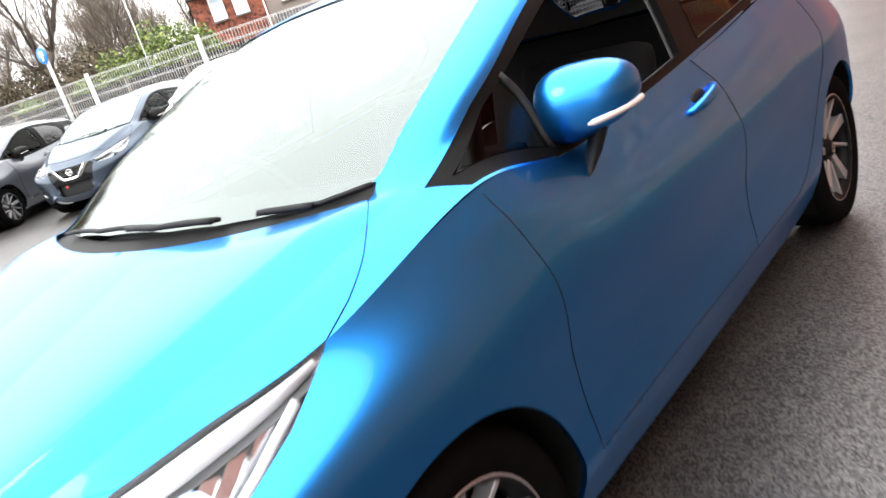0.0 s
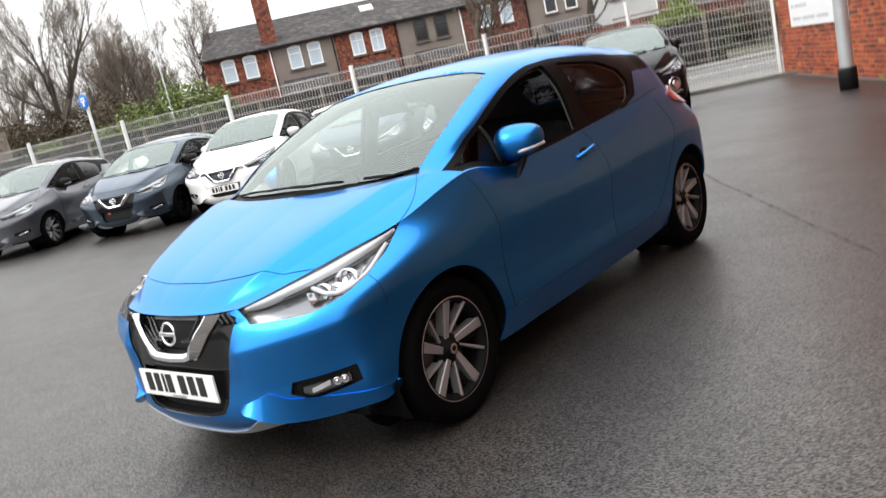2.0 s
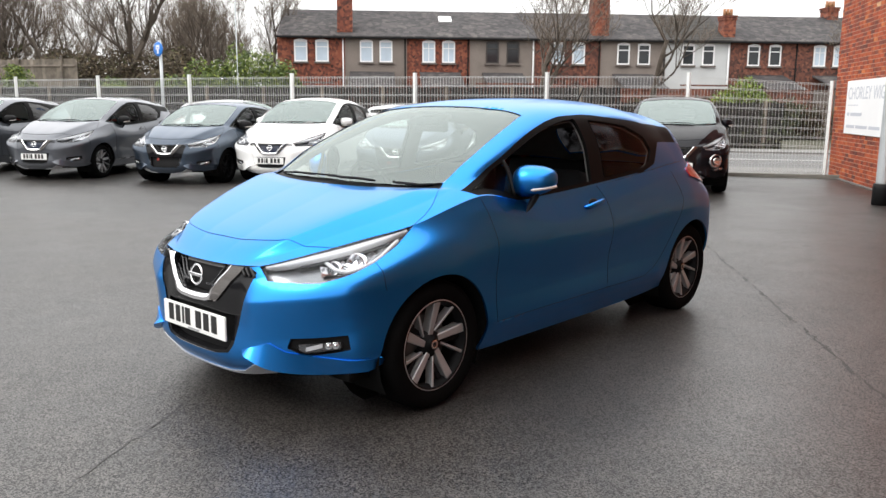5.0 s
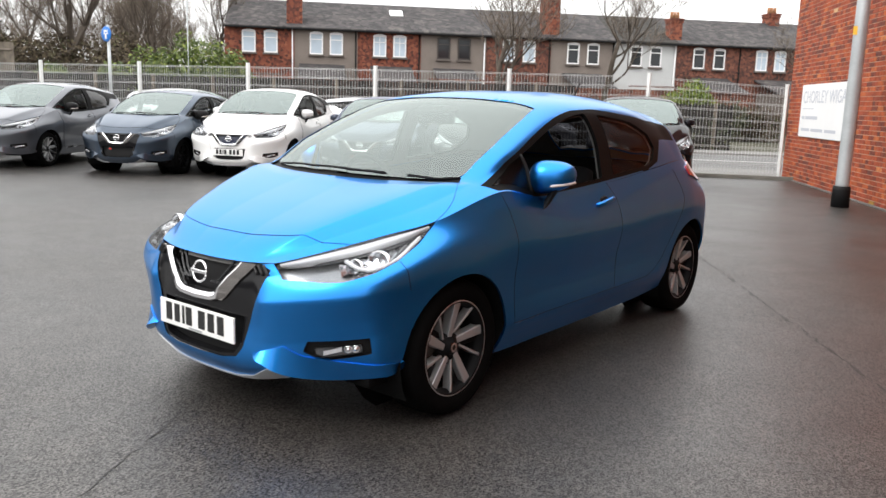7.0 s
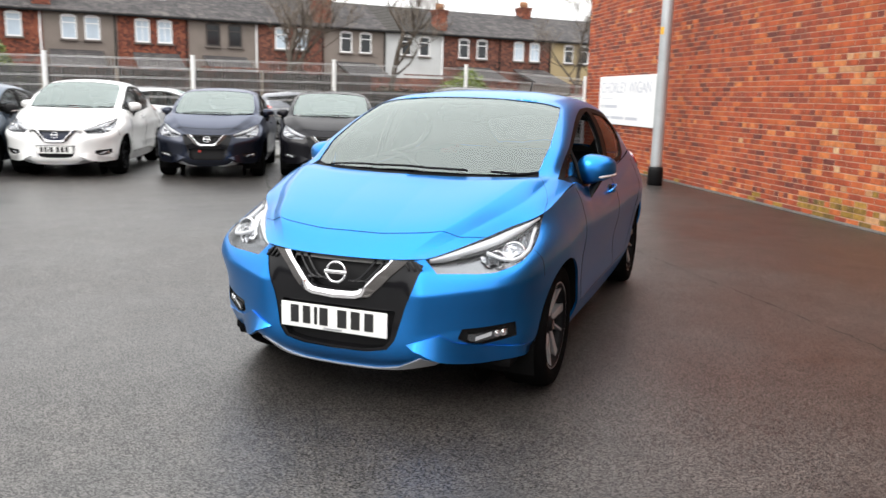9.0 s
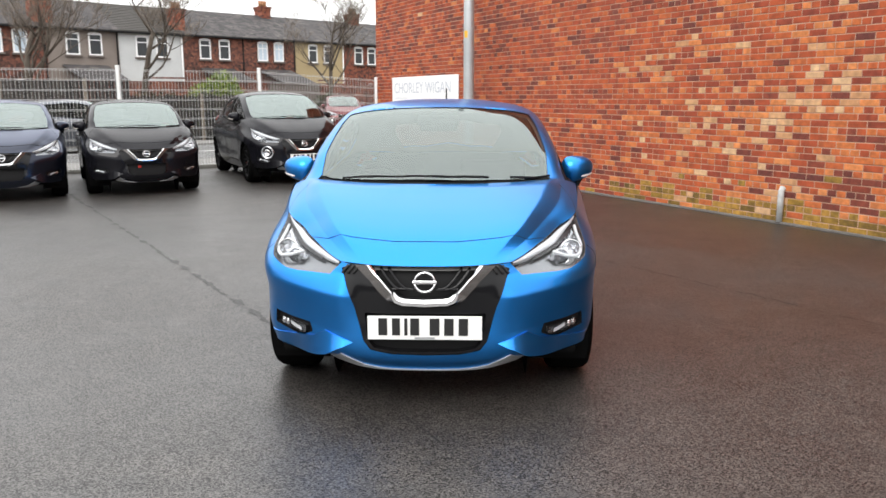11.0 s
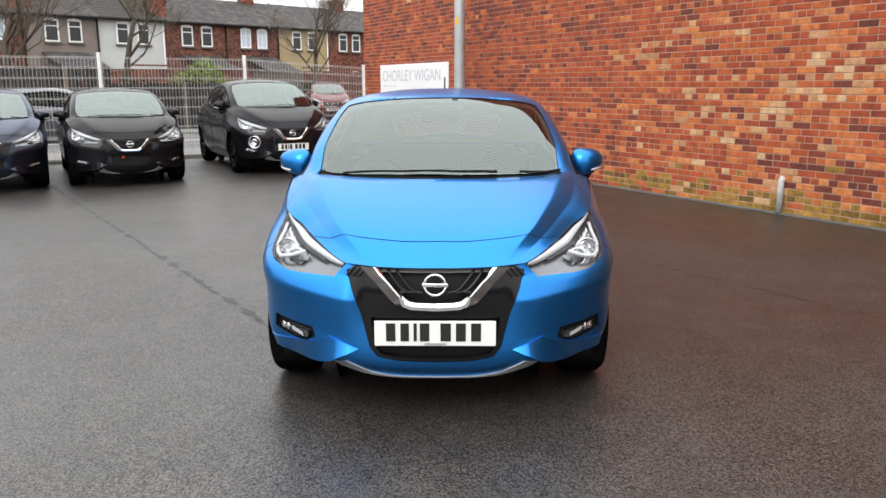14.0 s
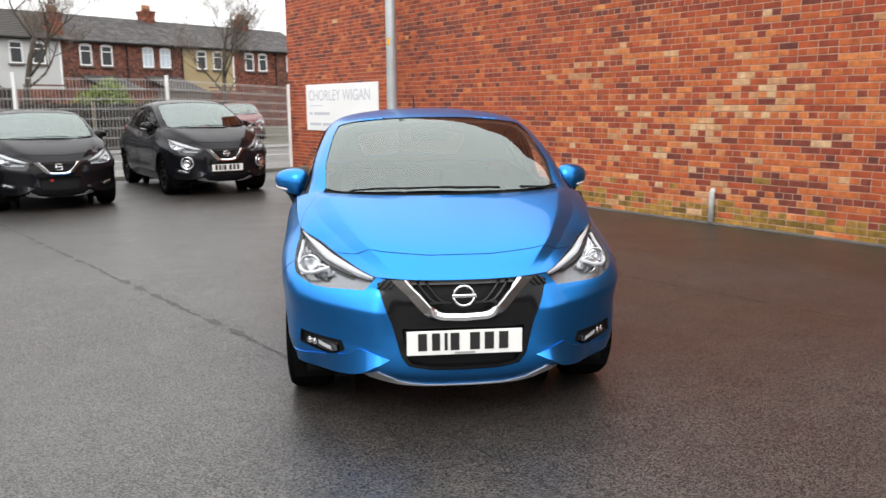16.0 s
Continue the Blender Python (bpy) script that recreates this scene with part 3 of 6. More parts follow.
def seat(parent, x, y, rear=False):
    bm = bmesh.new()
    w = .50 if not rear else 1.20
    box(bm, 0, 0, .42, w, .50, .16, .05)
    s = part("seat", bm, CLOTH, parent, smooth=True)
    s.matrix_local = Matrix.Translation((x, y, 0))
    bm = bmesh.new()
    box(bm, 0, 0, .28, w * .94, .13, .58, .05)
    b = part("backrest", bm, CLOTH, s, smooth=True)
    b.matrix_local = Matrix.Translation((0, .26, .46)) @ Matrix.Rotation(radians(-17), 4, 'X')
    for hx in ((0,) if not rear else (-.36, 0, .36)):
        bm = bmesh.new()
        box(bm, hx, 0, .71 if not rear else .60, .26, .10, .17 if not rear else .12, .045)
        for k in (-.06, .06):
            box(bm, hx + k, 0, .60, .012, .012, .12)
        h = part("headrest", bm, CLOTH, s, smooth=True)
        h.matrix_local = b.matrix_local.copy()


def build_car(label, m, coat, style="hatch", res=4, group="", plate=True, wheel_face=None, name="car", category="car", tint=None, windscreen=None, open_window=False, mirror=None):
    """A five-door car facing local -y with its front axle at y = 0."""
    car = thing(name, m, label, category, group)
    ev, suv = style == "ev", style == "suv"
    wb, fo, ro, hz, wx, wr = {"hatch": (2.525, 1, 1, 1, 1, .305), "ev": (2.70, 1.12, 1.25, 1.085, 1.02, .315), "suv": (2.64, 1.06, 1.05, 1.10, 1.02, .335)}[style]
    ride = {"hatch": 0.0, "ev": 0.0, "suv": .03}[style]

    def warp(P):
        Q = np.array(P, float)
        y, z = Q[..., 1].copy(), Q[..., 2].copy()
        Q[..., 1] = np.where(y < 0, y * fo, np.where(y < 2.525, y * wb / 2.525, wb + (y - 2.525) * ro))
        Q[..., 2] = np.where(z > .3, .3 + (z - .3) * hz, z) + ride
        Q[..., 0] *= wx
        return Q

    belt = Patch(HATCH_BELT, mirror_u=True, shape=belt_shape)
    top = Patch(HATCH_TOP, mirror_v=True, shape=top_shape)
    top.C[1, 0], top.C[1, -1] = HATCH_BELT[4][1], HATCH_BELT[4][-1]
    B = (1, -1)

    def arch(y0, r, ur):
        a = np.linspace(radians(198), radians(-18), 26)
        pts = np.stack([y0 + r * np.cos(a), .305 + r * np.sin(a)], 1)
        uv = belt.find(pts, [1, 2], ur, (0, 4))
        return np.concatenate([[(uv[0, 0], -.5)], uv, [(uv[-1, 0], -.5)]])

    def front(text, ur=(0, 3.2), vr=(0, 4)):
        uv = belt.find(nums(text), [0, 2], ur, vr)
        return uv

    fa, ra = arch(0.0, .338, (3.4, 6.9)), arch(2.525, .338, (9.6, 13))
    lamp3 = nums(".386,-.652,.711 .440,-.655,.652 .60,-.58,.648 .665,-.545,.655 .755,-.445,.70 .785,-.35,.755 .782,-.22,.81 .760,-.08,.868")
    lamp = belt.find(lamp3, [0, 1, 2], (1.2, 5.4), (2.6, 4))
    lamp = np.concatenate([lamp, [(lamp[-1, 0], 4.4), (lamp[0, 0], 4.4)]])
    lamp[0, 1] = lamp[-3, 1] = 4.0
    black = front("0,.735 .24,.705 .345,.703 .385,.685 .37,.64 .325,.51 .285,.36 .25,.315 .15,.296 0,.292")
    black = np.concatenate([[(-.5, 4.4), (black[2, 0], 4.4)], black[2:], [(-.5, black[-1, 1])]])
    vmesh = front("0,.735 .25,.70 .13,.575 .09,.556 0,.55")
    vmesh = np.concatenate([[(-.5, 4.4), (vmesh[1, 0], 4.4)], vmesh[1:], [(-.5, vmesh[-1, 1])]])
    intake = front("0,.485 .28,.485 .262,.36 .235,.325 .14,.308 0,.305")
    intake = np.concatenate([[(-.5, intake[0, 1])], intake, [(-.5, intake[-1, 1])]])
    fog = front(".535,.372 .55,.415 .745,.437 .75,.372 .60,.338", (1.5, 4.2), (0, 3))
    foglamp = front(".572,.362 .575,.390 .722,.408 .72,.375 .60,.349", (1.5, 4.2), (0, 3))
    skid = front("0,.210 .18,.213 .29,.230 .392,.286 .455,.255 .43,.20", (0, 3), (0, 2))
    skid = np.concatenate([[(-.5, skid[0, 1])], skid, [(skid[-1, 0], -.5), (-.5, -.5)]])

    def side(text, ur=(4, 13), vr=(0, 4)):
        return belt.find(nums(text), [1, 2], ur, vr)
    door1 = side(".315,.955 .362,.81 .388,.66 .39,.50 .405,.345")
    door1b = side("1.445,.345 1.452,.54 1.45,.72 1.41,.88 1.365,.955")
    door1p = np.concatenate([[(door1[0, 0], 4.4)], door1, door1b, [(door1b[-1, 0], 4.4)]])
    door2b = side("1.88,.345 2.0,.385 2.10,.45 2.20,.56 2.28,.68 2.325,.80 2.30,.89 2.26,.98")
    door2p = np.concatenate([[(door1b[-1, 0], 4.4)], door1b[::-1], door2b, [(door2b[-1, 0], 4.4)]])
    tail = side("2.50,.985 2.52,.93 2.72,.885 2.86,.87 2.86,.95 2.70,1.02", (10, 13.4), (2.4, 4))
    bump = side("-.335,.735 -.33,.70 -.32,.62", (2.5, 6))
    bumper = np.concatenate([[(-.5, -.5), (-.5, 4.4), (lamp[0, 0], 4.4), lamp[0]], lamp[1:5], bump, [(fa[8, 0], fa[8, 1]), (fa[0, 0], -.5)]])
    regions = [("front_arch", fa), ("rear_arch", ra), ("headlight", lamp), ("upper_grille", vmesh), ("lower_intake", intake), ("grille_panel", black),
               ("foglamp", foglamp), ("fog_recess", fog), ("skid_strip", skid), ("tail_lamp", tail), ("front_door", door1p), ("rear_door", door2p), ("front_bumper", bumper)]
    lo = panels(belt, regions, res, max(3, res))

    def tside(text, ur=(3.4, 10.5), vr=(0, 2.6)):
        return top.find(nums(text), [1, 2], ur, vr)
    win1 = tside(".31,.995 .62,.95 1.13,.965 1.33,.977 1.33,1.325 1.22,1.315 .98,1.262 .72,1.168 .50,1.08")
    win2 = tside("1.47,.987 1.95,1.022 2.03,1.048 2.11,1.12 2.07,1.205 1.87,1.278 1.47,1.318")
    dlo = tside(".255,.995 .32,.972 .62,.93 1.13,.945 1.45,.965 1.95,1.0 2.10,1.035 2.20,1.12 2.27,1.165 2.62,1.150 2.66,1.25 2.45,1.272 2.20,1.285 1.87,1.318 1.45,1.348 1.20,1.338 .96,1.285 .70,1.19 .47,1.09")
    screen = top.find(nums("0,.075 .33,.112 .56,.185 .635,.245 .637,.34 .628,.55 .600,.80 .572,.945 .42,.952 0,.935"), [0, 1], (3.5, 6.6), (1.4, 4))
    screen = np.concatenate([[(screen[0, 0], 4.4)], screen, [(screen[-1, 0], 4.4)]])
    cowl = top.find(nums("0,.025 .33,.062 .56,.135 .655,.185"), [0, 1], (3.2, 6), (1.0, 4))
    scuttle = np.concatenate([[(cowl[0, 0], 4.4)], cowl, screen[4:0:-1], [(screen[1, 0], 4.4)]])
    rearg = top.find(nums("0,2.86 .30,2.84 .46,2.80 .40,2.92 .2,2.96 0,2.965"), [0, 1], (8, 11), (1, 4))
    rearg = np.concatenate([[(rearg[0, 0], 4.4)], rearg, [(rearg[-1, 0], 4.4)]])
    cut = top.find(nums("0,-.580 .20,-.570 .36,-.538 .48,-.475 .57,-.400"), [0, 1], (0, 3), (0, 4))
    edge = top.find(nums(".758,-.085 .748,-.01 .715,.09 .655,.185"), [0, 1], (2, 5), (0, 3))
    bonnet = np.concatenate([[(cut[0, 0], 4.4)], cut, [(cut[-1, 0], -.4), (edge[0, 0], -.4)], edge, cowl[::-1], [(cowl[0, 0], 4.4)]])
    hi = panels(top, [("windscreen", screen), ("scuttle", scuttle), ("front_window", win1), ("rear_window", win2), ("window_trim", dlo),
                      ("tailgate_window", rearg), ("bonnet", bonnet)], res, max(3, res + 1))

    # painted shell
    body = link("body", *merge(sheet(belt, lo[""], B, 0, warp), sheet(top, hi[""], B, 0, warp)), coat, car)
    for nm in ("front_door", "rear_door"):
        for s in B:
            link(nm, *sheet(belt, lo[nm], (s,), 0, warp), coat, car)
    bum = link("front_bumper", *sheet(belt, lo["front_bumper"], B, 0, warp), coat, car)
    bon = link("bonnet", *sheet(top, hi["bonnet"], B, 0.0015, warp), coat, car)
    # inner lining, so that the cabin is closed and dark
    keep = [lo[k] for k in ("", "front_door", "rear_door")]
    link("cabin_lining", *merge(*[sheet(belt, k, B, -.03, warp, True) for k in keep]), LINING, car)
    link("headlining", *merge(sheet(top, hi[""], B, -.03, warp, True), sheet(top, hi["window_trim"], B, -.03, warp, True)), HEADLINING, car)
    # glass and black trim
    wsg = link("windscreen", *sheet(top, hi["windscreen"], B, -.004, warp), windscreen or (WSGLASS if res > 6 else PARKGLASS), car, "windscreen that mirrors the pale sky")
    wsg.visible_shadow = False
    if "scuttle" in hi:
        link("scuttle_panel", *sheet(top, hi["scuttle"], B, -.012, warp), TRIM, car)
    for s in B:
        # quarter-light bar of the front door
        qa = top.find(nums(".62,.945 .60,1.125"), [1, 2], (3.4, 10.5), (0, 2.6))
        qa = densify(qa, False, 6)
        link("window_bar", *tube_data(warp(top.at(qa[:, 0], qa[:, 1]) - .008 * top.normal(qa[:, 0], qa[:, 1])) * (s, 1, 1), .011, 6), TRIM, car)
        keep_uv = hi["front_window"]
        if open_window and s > 0:
            # the pane is wound down: only the quarter light stays
            mid = keep_uv[1 - 1][keep_uv[2]].mean(1)
            keep_uv = (keep_uv[0], keep_uv[1], keep_uv[2][mid < qa[:, 0].mean()])
        w1 = link("side_window", *sheet(top, keep_uv, (s,), -.006, warp), tint or SIDEGLASS, car)
        w2 = link("rear_side_window", *sheet(top, hi["rear_window"], (s,), -.006, warp), DARKGLASS if ev else tint or SIDEGLASS, car)
        w1.visible_shadow = w2.visible_shadow = False
        link("window_frame", *merge(sheet(top, hi["window_trim"], (s,), -.002, warp), skirt(top, hi["front_window"], 0, -.02, (s,), warp), skirt(top, hi["rear_window"], 0, -.02, (s,), warp)), SATIN, car)
    if "tailgate_window" in hi:
        link("tailgate_window", *sheet(top, hi["tailgate_window"], B, -.003, warp), DARKGLASS, car)
    # shut lines
    gaps = []
    for uv in (door1, door1b, door2b):
        gaps += ribbon(belt, uv, 0, 0.0004, B, warp)
    gaps += ribbon(belt, np.concatenate([door1[-1:], door1b[:1]]), 0, 0.0004, B, warp, 40)
    gaps += ribbon(belt, np.concatenate([door1b[:1], door2b[:1]]), 0, 0.0004, B, warp, 16)
    gaps += ribbon(top, cut, 0, .001, B, warp) + ribbon(top, edge, 0, .001, B, warp) + ribbon(belt, bump, 0, .0004, B, warp)
    for line in gaps:
        link("shut_line", *tube_data(line, .0012 if res > 6 else .003, 4), TRIM, body)
    # wheel arches
    for nm, yc in (("front_arch", 0.0), ("rear_arch", wb)):
        for s in B:
            link("wheel_arch_lip", *skirt(belt, lo[nm], 0.0, -.012, (s,), warp), coat, body)
            link("arch_liner", *skirt(belt, lo[nm], -.012, -.06, (s,), warp), LINING, body)
            rr = .345 * (wr / .305)
            rows = [[(s * xx, yc + rr * math.cos(a), .305 + rr * math.sin(a)) for a in np.linspace(-.5, math.pi + .5, 22)] for xx in (.50, .60, .70, .80)]
            disc = [[(s * .5, yc + q * rr * math.cos(a), .305 + q * rr * math.sin(a)) for a in np.linspace(0, 2 * math.pi, 25)] for q in (.02, 1)]
            link("wheel_housing", *merge(loft(rows), loft(disc)), LINING, body)
    # floor of the car
    bm = bmesh.new()
    box(bm, 0, wb / 2, .235, 1.45, wb + .9, .05, .02)
    part("floor_pan", bm, LINING, car)
    # lamps
    for s in B:
        housing = link("headlight", *merge(sheet(belt, lo["headlight"], (s,), -.050, warp), skirt(belt, lo["headlight"], 0, -.050, (s,), warp)), LAMPGREY if not ev else LAMPDARK, car, "clear headlight with chrome reflectors")
        ln = link("lens", *sheet(belt, lo["headlight"], (s,), -.001, warp), LENS, housing)
        ln.visible_shadow = False
        # light guide along the upper edge, and a hooked one round the main beam
        q = np.linspace(0, 1, 24)
        uu = lamp[0, 0] + .10 + (lamp[7, 0] - lamp[0, 0] - .25) * q
        up = np.stack([uu, 3.93 - .03 * np.sin(q * math.pi)], 1)
        rail = warp(belt.at(up[:, 0], up[:, 1]) - .014 * belt.normal(up[:, 0], up[:, 1])) * (s, 1, 1)
        wide = np.interp(q, [0, .1, .6, 1], [.04, .06, .06, .03])
        band = [warp(belt.at(uu, up[:, 1] + k * wide) - d * belt.normal(uu, up[:, 1] + k * wide)) * (s, 1, 1) for k, d in ((.8, .03), (.8, .006), (-1.2, .012), (-1.2, .04))]
        link("light_guide", *loft(band), LEDWHITE, housing)
        um = lamp[0, 0] + (lamp[7, 0] - lamp[0, 0]) * np.array([.34, .40, .48, .58, .68, .73, .78, .86])
        vm = np.array([3.66, 3.38, 3.26, 3.27, 3.36, 3.46, 3.58, 3.74])
        hook = np.stack([np.interp(np.linspace(0, 7, 26), range(8), um), np.interp(np.linspace(0, 7, 26), range(8), vm)], 1)
        line = warp(belt.at(hook[:, 0], hook[:, 1]) - .016 * belt.normal(hook[:, 0], hook[:, 1])) * (s, 1, 1)
        V, F = tube_data(line, .009, 6)
        link("light_guide", V, F, LEDWHITE, housing)
        for fu, fv, rad in ((.58, 3.50, .050), (.40, 3.52, .036)):
            u0 = lamp[0, 0] + (lamp[7, 0] - lamp[0, 0]) * fu
            P0 = warp(belt.at(u0, fv)[None])[0]
            N0 = belt.normal(np.array(u0), np.array(fv))
            V, F = lathe_data([(.002, -.02), (rad * .55, -.014), (rad * .8, .002), (rad, .022), (rad * 1.08, .024), (rad * 1.1, .0)], 18)
            lp = link("reflector_bowl", V, F, CHROME, housing)
            d = Vector((N0[0] * .55, -1.0, N0[2] * .2)).normalized()
            d.x *= s
            lp.matrix_local = Matrix.Translation(Vector(P0 * (s, 1, 1)) - .042 * Vector((N0[0] * s, N0[1], N0[2]))) @ d.to_track_quat('X', 'Z').to_matrix().to_4x4()
        # facetted chrome panel behind the bulbs
        fu = lamp[0, 0] + (lamp[7, 0] - lamp[0, 0]) * np.linspace(.30, .84, 15)
        zig = -.030 - .014 * (np.arange(15) % 2)
        rows = []
        for j, fv in enumerate((3.42, 3.52, 3.62, 3.74)):
            vv = fv + .06 * np.linspace(-1, 1, 15) + 0 * fu
            P = belt.at(fu, vv) + (zig if j % 2 else -.074 - zig)[:, None] * belt.normal(fu, vv)
            rows.append(warp(P) * (s, 1, 1))
        link("reflector", *loft(rows), REFLECTOR, housing, smooth=False)
        V, F = loft([warp(belt.at(up[4:, 0], up[4:, 1] - dv) - .03 * belt.normal(up[4:, 0], up[4:, 1])) * (s, 1, 1) for dv in (.08, .16)])
        link("lamp_bezel", V, F, LAMPDARK, housing)
        fg = link("fog_lamp", *merge(sheet(belt, lo["fog_recess"], (s,), -.020, warp), skirt(belt, lo["fog_recess"], 0, -.020, (s,), warp)), TRIM, car, "fog lamp in a black recess")
        if "foglamp" in lo:
            link("lens", *merge(sheet(belt, lo["foglamp"], (s,), -.008, warp), skirt(belt, lo["foglamp"], -.008, -.03, (s,), warp)), LAMPGREY, fg, "grey fog lamp reflector")
            cover = link("cover_glass", *sheet(belt, lo["foglamp"], (s,), .0, warp), LENS, fg)
            cover.visible_shadow = False
            um, vm2 = foglamp.mean(0)
            ul, ur = foglamp[:, 0].min(), foglamp[:, 0].max()
            q = np.linspace(0, 1, 8)
            bar = [warp(belt.at(ul + (ur - ul) * (.16 + .34 * q), vm2 + .02 + k + .10 * (q - .5)) - .002 * belt.normal(ul + (ur - ul) * (.16 + .34 * q), vm2 + .02 + k + .10 * (q - .5))) * (s, 1, 1) for k in (-.06, .06)]
            link("light_bar", *loft(bar), LEDWHITE, fg)
            for f in (.64, .82):
                P0 = warp(belt.at(ul + (ur - ul) * f, vm2 + .05)[None])[0]
                N0 = belt.normal(np.array(ul + (ur - ul) * f), np.array(vm2 + .05))
                V, F = lathe_data([(.0005, .006), (.007, .004), (.011, -.002), (.014, .004), (.016, .003), (.017, -.006)], 12)
                bulb = link("bulb_cup", V, F, CHROME, fg)
                d = Vector((N0[0] * s, N0[1], N0[2])).normalized()
                bulb.matrix_local = Matrix.Translation(Vector(P0 * (s, 1, 1)) - .003 * d) @ d.to_track_quat('X', 'Z').to_matrix().to_4x4()
        if "tail_lamp" in lo:
            link("tail_lamp", *merge(sheet(belt, lo["tail_lamp"], (s,), .012, warp), skirt(belt, lo["tail_lamp"], .012, -.005, (s,), warp)), REDLENS, car, "red tail lamp")
    # crossover: round main lamps low in the bumper
    if suv:
        for s in B:
            P0 = warp(belt.at(*belt.find(np.array([(.60, .50)]), [0, 2], (1, 4), (0, 4))[0])[None])[0] * (s, 1, 1)
            V, F = lathe_data([(.001, -.02), (.05, -.015), (.085, .012), (.10, .020), (.112, .012), (.115, -.03)], 24)
            rl = link("round_lamp", V, F, REFLECTOR, car, "round headlight low in the bumper")
            rl.matrix_local = Matrix.Translation(P0) @ Matrix.Rotation(radians(-90 + 34 * s), 4, 'Z')
            V, F = lathe_data([(.001, .012), (.028, .016), (.046, .030), (.052, .030), (.056, .016)], 20)
            link("reflector_bowl", V, F, CHROME, rl)
    # nose
    link("grille_panel", *merge(sheet(belt, lo["grille_panel"], B, -.004, warp), skirt(belt, lo["upper_grille"], -.004, -.05, B, warp), skirt(belt, lo["lower_intake"], -.004, -.045, B, warp)), coat if ev else PIANO, car, "painted nose panel" if ev else "gloss black grille panel")
    gr = link("grille", *sheet(belt, lo["upper_grille"], B, -.05, warp), TRIM if not ev else EVGRILLE, car, "black slatted grille" if not ev else "dark blue closed grille")
    link("lower_intake", *sheet(belt, lo["lower_intake"], B, -.045, warp), TRIM, car)
    # slats of the grille, hooked outwards
    for k in range(0 if ev else 3):
        for s in B:
            x0 = .095 + .038 * k
            pts = nums(f"{x0 + .075},{.695} {x0 + .012},{.612} {x0 - .01},{.598} {x0 - .045},{.595}")
            uv = belt.find(pts, [0, 2], (0, 2.4), (2, 4))
            d = densify(uv, False, 5)
            V, F = tube_data(warp(belt.at(d[:, 0], d[:, 1]) - .022 * belt.normal(d[:, 0], d[:, 1])) * (s, 1, 1), .0065, 6)
            link("grille_slat", V, F, PIANO, gr)
    for k in range(3):
        for s in B:
            x0 = .300 + .026 * k
            uv = belt.find(nums(f"{x0},{.700} {x0 + .030},{.662}"), [0, 2], (0, 2.6), (2, 4))
            d = densify(uv, False, 4)
            link("louvre", *tube_data(warp(belt.at(d[:, 0], d[:, 1]) + .001 * belt.normal(d[:, 0], d[:, 1])) * (s, 1, 1), .006, 5), INKBAR, gr)
    # the bright V
    po = belt.find(nums(".322,.708 .25,.632 .178,.552 .15,.530 .11,.520 0,.517"), [0, 2], (0, 2.4), (2, 4))
    pi = belt.find(nums(".245,.704 .185,.636 .128,.575 .112,.562 .085,.556 0,.553"), [0, 2], (0, 2.4), (2, 4))
    do, di = densify(po, False, 6), densify(pi, False, 6)
    mid = do * .42 + di * .58
    arm = np.clip((di[:, 1] - di[-1, 1]) / .25, 0, 1)[:, None]          # 0 at the foot of the V, 1 up its arms
    mid = di + (do - di) * (.82 - .60 * arm)

    def v_rows(pairs):
        out = []
        for uv, off in pairs:
            P = warp(belt.at(uv[:, 0], uv[:, 1]) + off * belt.normal(uv[:, 0], uv[:, 1]))
            out.append(np.concatenate([P, (P[:-1] * (-1, 1, 1))[::-1]]))
        return loft(out)
    vee = link("chrome_v", *v_rows(((mid, .026), (mid * .5 + di * .5, .025), (di, .014), (di, -.03))), CHROME, car, "bright chrome V round the grille", smooth=False)
    link("outer_face", *v_rows(((do, -.004), (do, .006), (mid, .026))), DARKCHROME, vee, "smoked chrome outer face", smooth=False)
    ey = warp(belt.at(0.0, 3.28)[None])[0]
    ring_bar(car, (0, ey[1] - .004, ey[2]), .046, radians(-8))
    py = warp(belt.at(0.0, 1.72)[None])[0]
    if not plate and res > 5:
        bm = bmesh.new()
        box(bm, -.11, py[1] - .012, py[2] + .03, .045, .006, .035, .002)
        part("warning_sticker", bm, REDLENS, car, "small red sticker")
    if plate:
        number_plate(car, py[1] - .016, py[2] + .010, radians(0))
    link("skid_strip", *merge(sheet(belt, lo["skid_strip"], B, .006, warp), skirt(belt, lo["skid_strip"], .006, -.01, B, warp)), SKID, car, "silver skid strip")
    # blade under the fog lamps: a broad facet at its inner end, then a narrow lip out to the wheel arch
    edge_hi = belt.find(nums(".335,.345 .40,.368 .468,.392 .53,.358 .62,.343 .72,.328 .80,.318"), [0, 2], (.8, 4.3), (0, 3))
    edge_lo = belt.find(nums(".335,.343 .395,.318 .455,.290 .53,.280 .62,.270 .72,.262 .80,.262"), [0, 2], (.8, 4.3), (0, 3))
    for s in B:
        q = np.linspace(0, 6, 43)
        hi_uv = np.stack([np.interp(q, range(7), edge_hi[:, k]) for k in (0, 1)], 1)
        lo_uv = np.stack([np.interp(q, range(7), edge_lo[:, k]) for k in (0, 1)], 1)
        grow = np.clip(q / .6, 0, 1) * np.clip((6 - q) / .5, 0, 1)
        rows = []
        for f, off in ((0, -.006), (0.02, .006), (.93, .036), (1.0, .030), (1.12, -.02)):
            uv = hi_uv + (lo_uv - hi_uv) * f
            P = belt.at(uv[:, 0], uv[:, 1]) + (off * (grow if off > 0 else 1 + 0 * grow))[:, None] * belt.normal(uv[:, 0], uv[:, 1])
            rows.append(warp(P) * (s, 1, 1))
